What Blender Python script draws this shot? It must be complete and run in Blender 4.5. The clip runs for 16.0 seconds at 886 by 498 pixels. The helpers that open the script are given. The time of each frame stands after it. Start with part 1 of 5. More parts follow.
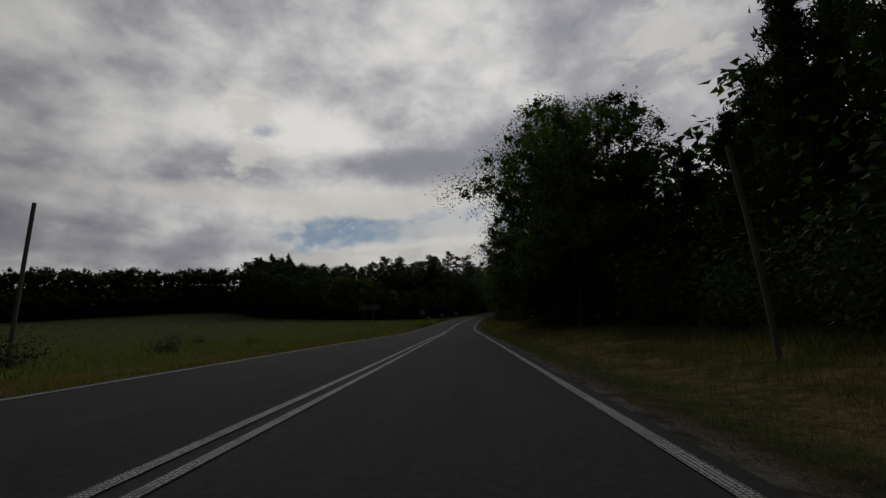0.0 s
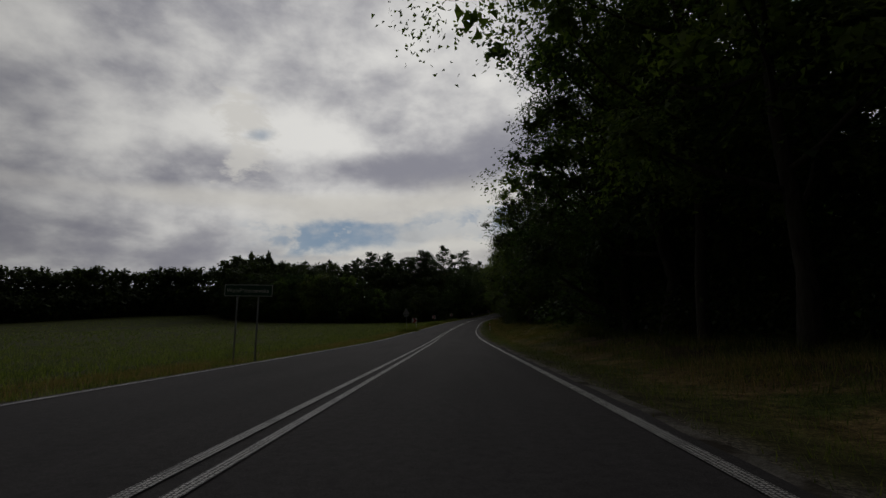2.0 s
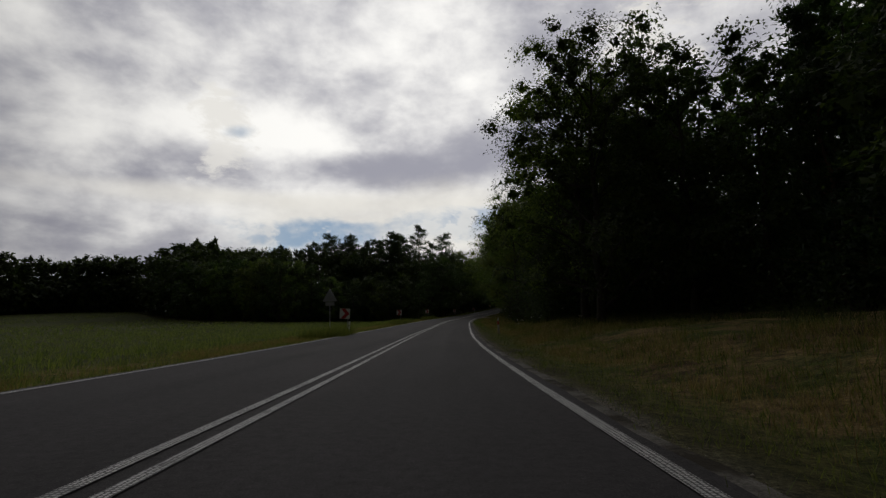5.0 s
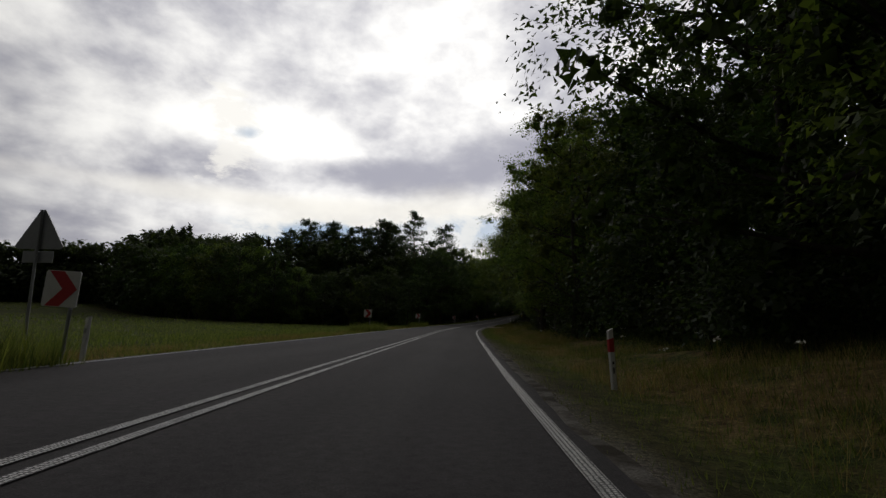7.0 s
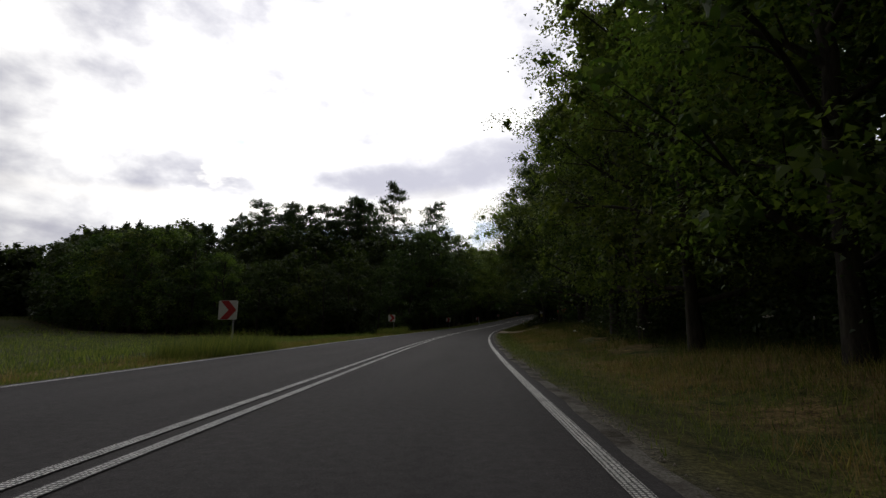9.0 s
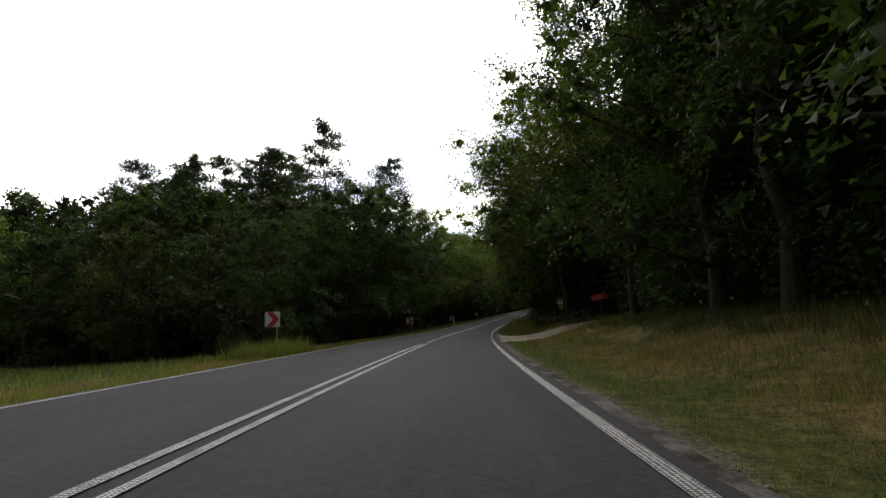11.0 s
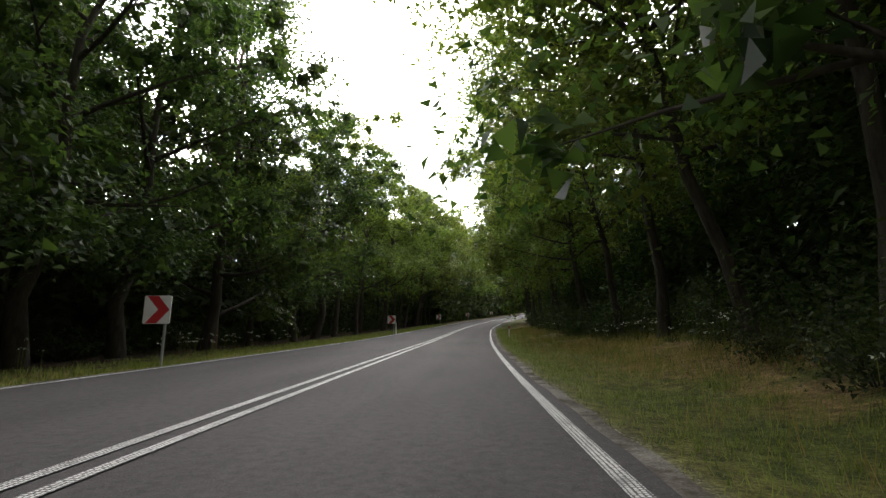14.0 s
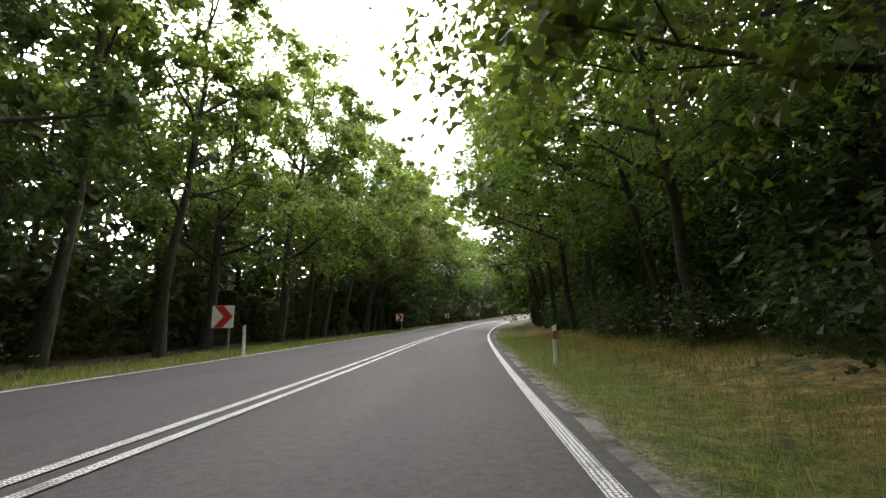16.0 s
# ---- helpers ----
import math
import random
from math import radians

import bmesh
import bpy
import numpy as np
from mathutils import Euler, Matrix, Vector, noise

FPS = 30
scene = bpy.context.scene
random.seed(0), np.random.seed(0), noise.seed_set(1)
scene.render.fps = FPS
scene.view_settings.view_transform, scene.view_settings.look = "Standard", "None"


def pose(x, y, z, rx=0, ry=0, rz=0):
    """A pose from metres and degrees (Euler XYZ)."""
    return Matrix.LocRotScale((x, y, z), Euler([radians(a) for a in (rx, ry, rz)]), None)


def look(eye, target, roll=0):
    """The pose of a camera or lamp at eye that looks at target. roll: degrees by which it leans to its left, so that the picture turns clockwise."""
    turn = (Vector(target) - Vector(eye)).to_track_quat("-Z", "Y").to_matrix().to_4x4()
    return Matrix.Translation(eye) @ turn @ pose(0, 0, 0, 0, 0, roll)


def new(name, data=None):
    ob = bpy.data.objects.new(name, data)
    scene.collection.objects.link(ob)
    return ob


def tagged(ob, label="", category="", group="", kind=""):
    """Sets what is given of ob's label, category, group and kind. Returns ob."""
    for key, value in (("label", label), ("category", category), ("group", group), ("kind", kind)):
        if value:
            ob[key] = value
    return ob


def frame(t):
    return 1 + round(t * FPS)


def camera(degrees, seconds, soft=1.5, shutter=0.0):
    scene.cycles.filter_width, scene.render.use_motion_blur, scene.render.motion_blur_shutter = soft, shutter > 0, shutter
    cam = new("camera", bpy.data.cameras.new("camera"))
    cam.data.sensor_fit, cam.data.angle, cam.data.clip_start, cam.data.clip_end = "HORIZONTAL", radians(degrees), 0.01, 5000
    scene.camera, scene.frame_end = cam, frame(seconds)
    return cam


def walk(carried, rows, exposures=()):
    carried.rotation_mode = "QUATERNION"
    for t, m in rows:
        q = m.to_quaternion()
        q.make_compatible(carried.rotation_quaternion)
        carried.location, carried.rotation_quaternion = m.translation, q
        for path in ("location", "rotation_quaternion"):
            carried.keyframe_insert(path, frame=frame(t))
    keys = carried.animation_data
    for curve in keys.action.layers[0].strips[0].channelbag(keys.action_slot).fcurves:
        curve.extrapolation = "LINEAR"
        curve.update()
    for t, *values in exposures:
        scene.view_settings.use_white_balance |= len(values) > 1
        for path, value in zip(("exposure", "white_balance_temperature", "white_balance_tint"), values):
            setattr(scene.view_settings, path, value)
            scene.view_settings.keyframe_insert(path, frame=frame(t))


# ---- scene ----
cam = camera(82.28, 16.0, soft=1.4)
# seconds, x, y, z, pitch above the level, lean, heading
ROWS = [
    (0, 2.156, -19.915, 1.104, 8.086, 1.059, 2.286),
    (0.5, 2.073, -13.687, 1.066, 8.422, 1.434, 2.241),
    (1, 1.979, -7.463, 1.033, 8.396, 2.334, 2.308),
    (1.5, 1.987, -1.245, 1.005, 8.557, 1.919, 1.478),
    (2, 1.934, 4.975, 0.978, 8.522, 1.024, 1.804),
    (2.5, 1.894, 11.196, 0.944, 8.539, 1.008, 2.154),
    (3, 1.851, 17.440, 0.903, 8.331, 3.033, 2.118),
    (3.5, 1.838, 23.733, 0.859, 8.432, 0.879, 1.074),
    (4, 1.829, 30.104, 0.821, 8.358, 0.695, 2.232),
    (4.5, 1.813, 36.573, 0.790, 8.478, 4.817, 0.063),
    (5, 2.129, 43.160, 0.772, 8.578, 0.695, -0.498),
    (7.5, 3.356, 76.672, 1.172, 9.639, -1.781, -0.552),
    (8, 3.732, 83.698, 1.338, 9.666, -0.190, -0.889),
    (8.5, 4.080, 90.998, 1.513, 9.837, -0.574, -0.509),
    (11, 6.200, 128.162, 2.491, 10.248, 2.198, -3.980),
    (11.5, 6.914, 135.367, 2.702, 10.345, 1.246, -4.069),
    (12, 7.784, 142.446, 2.914, 10.390, -1.378, -4.651),
    (12.5, 8.696, 149.416, 3.133, 10.763, -1.005, -7.050),
    (13, 9.784, 156.397, 3.363, 10.699, 1.843, -7.093),
    (13.5, 10.864, 163.146, 3.596, 10.803, 2.103, -7.338),
    (14, 12.092, 170.156, 3.849, 10.872, -0.277, -8.252),
    (14.5, 13.560, 177.457, 4.124, 10.868, -1.215, -9.202),
    (15, 15.141, 184.863, 4.418, 11.053, 0.276, -11.817),
    (15.5, 16.743, 192.271, 4.733, 11.176, -0.474, -10.012),
    (16, 18.389, 199.686, 5.070, 11.427, 0.450, -10.121),
]

# seconds, stops: the clip's camera opens up as it drives under the trees
EXPOSURES = [(0.0, -0.42), (2.5, -0.4), (4.0, -0.05), (5.0, 0.1), (7.5, 0.5), (8.5, 0.8), (11.0, 2.15), (12.0, 2.85), (13.0, 3.6), (14.0, 4.0), (15.0, 4.4), (16.0, 4.9)]
walk(cam, [(t, pose(x, y, z, 90 + p, r, h)) for t, x, y, z, p, r, h in ROWS], EXPOSURES)

# ---------------------------------------------------------------- sky and sun
SUN_AZ, SUN_EL = radians(12), radians(24)          # clockwise from +y, above the horizon


def make_world():
    w = bpy.data.worlds.new("sky")
    scene.world = w
    w.use_nodes = True
    nt = w.node_tree
    nt.nodes.clear()
    N, L = nt.nodes.new, nt.links.new

    def math_node(op, a, b=None, clamp=False):
        n = N("ShaderNodeMath")
        n.operation, n.use_clamp = op, clamp
        for i, v in enumerate((a, b)):
            if v is None:
                continue
            if isinstance(v, (int, float)):
                n.inputs[i].default_value = v
            else:
                L(v, n.inputs[i])
        return n.outputs[0]

    def smooth(v, lo, hi):
        n = N("ShaderNodeMapRange")
        n.interpolation_type = "SMOOTHSTEP"
        L(v, n.inputs[0])
        n.inputs[1].default_value, n.inputs[2].default_value = lo, hi
        return n.outputs[0]

    def mix(f, a, b):
        n = N("ShaderNodeMix")
        n.data_type = "RGBA"
        for sock, v in ((n.inputs[0], f), (n.inputs[6], a), (n.inputs[7], b)):
            if isinstance(v, (int, float)):
                sock.default_value = v
            elif isinstance(v, tuple):
                sock.default_value = (*v, 1)
            else:
                L(v, sock)
        return n.outputs[2]

    def noise_tex(vec, scale, detail, rough=0.55, dist=0.0):
        n = N("ShaderNodeTexNoise")
        L(vec, n.inputs["Vector"])
        n.inputs["Scale"].default_value, n.inputs["Detail"].default_value = scale, detail
        n.inputs["Roughness"].default_value, n.inputs["Distortion"].default_value = rough, dist
        return n.outputs["Fac"]

    co = N("ShaderNodeTexCoord")
    gen = co.outputs["Generated"]
    sep = N("ShaderNodeSeparateXYZ")
    L(gen, sep.inputs[0])
    x, y, z = sep.outputs
    zz = math_node("ADD", math_node("MAXIMUM", z, 0.0), 0.22)
    com = N("ShaderNodeCombineXYZ")
    L(math_node("DIVIDE", x, zz), com.inputs[0])
    L(math_node("DIVIDE", y, zz), com.inputs[1])
    com.inputs[2].default_value = 3.7
    plane = com.outputs[0]
    sky = N("ShaderNodeTexSky")
    sky.sky_type, sky.sun_disc = "NISHITA", False
    sky.sun_elevation, sky.sun_rotation = SUN_EL, SUN_AZ
    scaled = N("ShaderNodeVectorMath")
    scaled.operation = "SCALE"
    L(sky.outputs[0], scaled.inputs[0])
    scaled.inputs["Scale"].default_value = 0.05
    blue = mix(0.75, scaled.outputs[0], (0.20, 0.31, 0.46))
    com2 = N("ShaderNodeCombineXYZ")
    L(x, com2.inputs[0])
    L(y, com2.inputs[1])
    L(math_node("MULTIPLY", z, 2.1), com2.inputs[2])
    dome = com2.outputs[0]
    # degrees clockwise from +y and above the horizon
    az = math_node("MULTIPLY", math_node("ARCTAN2", x, y), 57.2958)
    el = math_node("MULTIPLY", math_node("ARCSINE", z), 57.2958)
    com3 = N("ShaderNodeCombineXYZ")
    L(x, com3.inputs[0])
    L(y, com3.inputs[1])
    L(math_node("MULTIPLY", z, 1.6), com3.inputs[2])
    soft_dome = com3.outputs[0]
    torn = math_node("SUBTRACT", noise_tex(soft_dome, 7.0, 6, 0.56, 0.1), 0.5)
    swell = math_node("SUBTRACT", noise_tex(dome, 3.6, 4, 0.5), 0.5)

    def bank(a, e, wide, high, slope=0.0, soft=1.7, tear=1.9):
        """A soft-edged, torn bank of cloud: 1 inside, 0 outside."""
        u = math_node("DIVIDE", math_node("SUBTRACT", az, a), wide)
        v = math_node("DIVIDE", math_node("SUBTRACT", math_node("SUBTRACT", el, e), math_node("MULTIPLY", math_node("SUBTRACT", az, a), slope)), high)
        d = math_node("SQRT", math_node("ADD", math_node("MULTIPLY", u, u), math_node("MULTIPLY", v, v)))
        d = math_node("ADD", d, math_node("MULTIPLY", torn, tear))
        d = math_node("ADD", d, math_node("MULTIPLY", swell, tear * 0.9))
        return math_node("SUBTRACT", 1.0, smooth(d, 1.0 - soft * 0.5, 1.0 + soft * 0.5))

    # cloud deck on a level sheet, so that it draws together towards the horizon
    big = noise_tex(plane, 0.62, 3, 0.5, 0.2)
    mid = noise_tex(plane, 1.5, 5, 0.50, 0.1)
    puff = noise_tex(soft_dome, 8.0, 6, 0.56, 0.12)
    lump = math_node("ADD", math_node("MULTIPLY", big, 0.34), math_node("ADD", math_node("MULTIPLY", mid, 0.42), math_node("MULTIPLY", puff, 0.24)))
    tone = smooth(lump, 0.37, 0.64)
    # brighter and darker banks of the deck ahead
    for a_, e_, w_, h_, sl, k_ in ((-16, 20.8, 9, 2.2, 0.02, 0.40), (1, 24.5, 11, 2.6, -0.05, 0.42), (-27, 26, 5, 5, 0.3, 0.22), (-4, 31, 9, 3, 0.2, 0.30), (-33, 19, 6, 1.6, 0.1, 0.20), (-24.5, 22.5, 1.6, 3.4, 0.4, 0.40), (21, 28, 5, 3.0, 0.3, 0.35),
                                   (-38, 31, 12, 4, -0.1, -0.26), (-34, 22.5, 7, 2.4, 0.0, -0.22), (-11, 17.0, 20, 1.9, 0.03, -0.40), (-44, 12.5, 13, 3.4, 0.0, -0.42), (-12, 27, 9, 1.6, -0.1, -0.26), (10, 32, 8, 3, 0.0, -0.20), (12, 21.5, 7, 1.6, 0.1, -0.25)):
        tone = math_node("ADD", tone, math_node("MULTIPLY", bank(a_, e_, w_, h_, sl), k_))
    tone = smooth(math_node("ADD", tone, math_node("MULTIPLY", math_node("SUBTRACT", puff, 0.5), 0.55)), -0.25, 1.12)
    cloud = mix(tone, (0.25, 0.25, 0.29), (0.745, 0.735, 0.71))
    # brighter towards the hidden sun
    sun = Vector((math.sin(SUN_AZ) * math.cos(SUN_EL), math.cos(SUN_AZ) * math.cos(SUN_EL), math.sin(SUN_EL)))
    dot = N("ShaderNodeVectorMath")
    dot.operation = "DOT_PRODUCT"
    L(gen, dot.inputs[0])
    dot.inputs[1].default_value = sun
    glow = smooth(dot.outputs["Value"], 0.05, 1.0)
    # darkening added overhead, out of view, so that less light reaches the ground
    glow = math_node("MULTIPLY", glow, math_node("SUBTRACT", 1.0, math_node("MULTIPLY", smooth(z, 0.54, 0.78), 0.50)))
    glow = math_node("ADD", math_node("MULTIPLY", glow, 1.20), 0.075)
    sc = N("ShaderNodeVectorMath")
    sc.operation = "SCALE"
    L(cloud, sc.inputs[0])
    L(glow, sc.inputs["Scale"])
    cloud = sc.outputs[0]
    # a clear band low over the far woods, ragged by the same noise
    fine = noise_tex(dome, 5.5, 7, 0.6, 0.4)
    edge = math_node("ADD", z, math_node("MULTIPLY", math_node("SUBTRACT", fine, 0.5), 0.10))
    edge = math_node("SUBTRACT", edge, math_node("MULTIPLY", x, 0.09))
    side = math_node("MULTIPLY", smooth(x, -0.44, -0.26), math_node("SUBTRACT", 1.0, smooth(x, 0.16, 0.35)))
    side = math_node("MULTIPLY", side, smooth(y, 0.2, 0.5))
    band = math_node("MULTIPLY", smooth(edge, 0.158, 0.182), math_node("SUBTRACT", 1.0, smooth(edge, 0.210, 0.228)))
    heap = smooth(noise_tex(dome, 7.0, 7, 0.6, 0.3), 0.47, 0.55)
    veil = smooth(math_node("ADD", torn, math_node("MULTIPLY", swell, 0.6)), -0.10, 0.10)
    clear = math_node("MULTIPLY", math_node("MULTIPLY", band, side), math_node("SUBTRACT", 1.0, math_node("MULTIPLY", math_node("MAXIMUM", heap, veil), 0.70)))
    # pale rim of the deck over that band, and sunlit heaps under it
    rim = math_node("MULTIPLY", smooth(edge, 0.02, 0.16), math_node("SUBTRACT", 1.0, smooth(edge, 0.225, 0.30)))
    rim = math_node("MULTIPLY", rim, side)
    cloud = mix(math_node("MULTIPLY", rim, 0.60), cloud, (0.66, 0.635, 0.575))
    cloud = mix(math_node("MULTIPLY", bank(-19, 13.6, 17, 0.8, 0.02, 1.8, 1.6), 0.60), cloud, (0.70, 0.675, 0.62))
    cloud = mix(math_node("MULTIPLY", bank(-5, 8.9, 11, 0.9, 0.03, 0.5, 2.4), 0.75), cloud, (0.76, 0.745, 0.70))
    # a small blue hole with a bright lip
    ragged = noise_tex(dome, 13.0, 6, 0.62, 0.3)

    def spot(az, el, width):
        d = Vector((math.sin(radians(az)) * math.cos(radians(el)), math.cos(radians(az)) * math.cos(radians(el)), math.sin(radians(el))))
        n = N("ShaderNodeVectorMath")
        n.operation = "DISTANCE"
        L(gen, n.inputs[0])
        n.inputs[1].default_value = d
        r = math_node("ADD", n.outputs["Value"], math_node("MULTIPLY", math_node("SUBTRACT", ragged, 0.5), width * 4.5))
        return math_node("SUBTRACT", 1.0, smooth(r, width * 0.15, width))

    lip = math_node("MAXIMUM", spot(-24.6, 22.0, 0.060), math_node("MAXIMUM", spot(-23.6, 18.6, 0.055), spot(24.7, 27.1, 0.09)))
    cloud = mix(math_node("MULTIPLY", lip, 0.8), cloud, (0.72, 0.70, 0.66))
    clear = math_node("MAXIMUM", clear, math_node("MULTIPLY", bank(-22.0, 20.2, 1.5, 0.8, 0.1, 1.4, 3.0), 0.55))
    colour = mix(clear, cloud, blue)
    bg = N("ShaderNodeBackground")
    L(colour, bg.inputs[0])
    bg.inputs[1].default_value = 1.0
    out = N("ShaderNodeOutputWorld")
    L(bg.outputs[0], out.inputs[0])


make_world()
sun_data = bpy.data.lights.new("sun", "SUN")
sun_data.energy, sun_data.angle, sun_data.color = 0.22, radians(25), (1.0, 0.95, 0.88)
sun_lamp = new("sun", sun_data)
sun_lamp.matrix_world = look((0, 0, 80), (-80 * math.sin(SUN_AZ), -80 * math.cos(SUN_AZ), 80 - 80 * math.tan(SUN_EL)))


# ---------------------------------------------------------------- materials
class Mat:
    """A small builder of node materials."""

    def __init__(self, name, rough=0.8, spec=0.3, metal=0.0):
        self.m = bpy.data.materials.new(name)
        self.m.use_nodes = True
        self.nt = self.m.node_tree
        self.b = self.nt.nodes["Principled BSDF"]
        self.b.inputs["Roughness"].default_value = rough
        self.b.inputs["Specular IOR Level"].default_value = spec
        self.b.inputs["Metallic"].default_value = metal
        self.co = None

    def node(self, kind):
        return self.nt.nodes.new(kind)

    def link(self, a, b):
        self.nt.links.new(a, b)

    def coords(self, kind="Object"):
        return self.node("ShaderNodeTexCoord").outputs[kind]

    def noise(self, vec, scale, detail=3, rough=0.55, stretch=None):
        if stretch:
            mp = self.node("ShaderNodeMapping")
            mp.inputs["Scale"].default_value = stretch
            self.link(vec, mp.inputs[0])
            vec = mp.outputs[0]
        n = self.node("ShaderNodeTexNoise")
        self.link(vec, n.inputs["Vector"])
        n.inputs["Scale"].default_value, n.inputs["Detail"].default_value, n.inputs["Roughness"].default_value = scale, detail, rough
        return n.outputs["Fac"]

    def ramp(self, fac, *stops):
        r = self.node("ShaderNodeValToRGB")
        e = r.color_ramp.elements
        while len(e) < len(stops):
            e.new(0.5)
        for el, (pos, c) in zip(e, stops):
            el.position, el.color = pos, (*c, 1)
        self.link(fac, r.inputs[0])
        return r.outputs[0]

    def mix(self, f, a, b, mode="MIX"):
        n = self.node("ShaderNodeMix")
        n.data_type, n.blend_type = "RGBA", mode
        for s, v in ((n.inputs[0], f), (n.inputs[6], a), (n.inputs[7], b)):
            if isinstance(v, (int, float)):
                s.default_value = v
            elif isinstance(v, tuple):
                s.default_value = (*v, 1)
            else:
                self.link(v, s)
        return n.outputs[2]

    def range(self, v, lo, hi, a=0.0, b=1.0):
        n = self.node("ShaderNodeMapRange")
        self.link(v, n.inputs[0])
        for i, q in zip((1, 2, 3, 4), (lo, hi, a, b)):
            n.inputs[i].default_value = q
        return n.outputs[0]

    def mul(self, a, b):
        n = self.node("ShaderNodeMath")
        n.operation = "MULTIPLY"
        for i, v in enumerate((a, b)):
            if isinstance(v, (int, float)):
                n.inputs[i].default_value = v
            else:
                self.link(v, n.inputs[i])
        return n.outputs[0]

    def attr(self, name):
        n = self.node("ShaderNodeAttribute")
        n.attribute_name = name
        return n.outputs["Fac"]

    def colour(self, c):
        if isinstance(c, tuple):
            self.b.inputs["Base Color"].default_value = (*c, 1)
        else:
            self.link(c, self.b.inputs["Base Color"])
        return self

    def bump(self, h, strength=0.3, dist=0.02):
        n = self.node("ShaderNodeBump")
        n.inputs["Strength"].default_value, n.inputs["Distance"].default_value = strength, dist
        self.link(h, n.inputs["Height"])
        self.link(n.outputs[0], self.b.inputs["Normal"])
        return self


def asphalt_material():
    k = Mat("asphalt", 0.88, 0.2)
    uv = k.coords("UV")
    grain = k.noise(uv, 58, 4, 0.75)
    coarse = k.noise(uv, 9, 5, 0.7)
    patch = k.noise(uv, 0.35, 4, 0.6, (1.6, 0.35, 1))
    track = k.noise(uv, 1.0, 2, 0.5, (1.1, 0.02, 1))
    c = k.ramp(patch, (0.3, (0.044, 0.040, 0.0425)), (0.7, (0.068, 0.0615, 0.065)))
    c = k.mix(k.range(track, 0.35, 0.7, 0, 0.45), c, (0.078, 0.074, 0.073))
    chip = k.ramp(grain, (0.30, (0.45, 0.45, 0.45)), (0.55, (1, 1, 1)), (0.63, (1.0, 1.0, 1.0)), (0.69, (2.7, 2.6, 2.45)))
    c = k.mix(1.0, c, chip, "MULTIPLY")
    c = k.mix(1.0, c, k.ramp(coarse, (0.32, (0.72, 0.72, 0.72)), (0.68, (1.22, 1.21, 1.19))), "MULTIPLY")
    stone = k.noise(uv, 95, 2, 0.5)
    c = k.mix(k.range(stone, 0.70, 0.76, 0, 0.8), c, (0.24, 0.23, 0.215))
    c = k.mix(k.range(stone, 0.29, 0.24, 0, 0.7), c, (0.018, 0.017, 0.017))
    k.colour(c).bump(grain, 0.6, 0.008)
    return k.m


def paint_material():
    """Structured road paint: rows of small agglomerate drops on the asphalt."""
    k = Mat("road_paint", 0.6, 0.4)
    uv = k.coords("UV")
    v = k.node("ShaderNodeTexVoronoi")
    k.link(uv, v.inputs["Vector"])
    v.distance = "CHEBYCHEV"
    v.inputs["Scale"].default_value, v.inputs["Randomness"].default_value = 26.0, 0.20
    wear = k.noise(uv, 2.2, 4, 0.65)
    drop = k.range(v.outputs["Distance"], 0.27, 0.36, 1, 0)
    drop = k.mul(drop, k.range(wear, 0.30, 0.45, 0.35, 1.0))
    tint = k.ramp(wear, (0.3, (0.52, 0.515, 0.50)), (0.7, (0.80, 0.79, 0.77)))
    k.colour(k.mix(drop, (0.07, 0.068, 0.066), tint)).bump(drop, 0.6, 0.004)
    return k.m


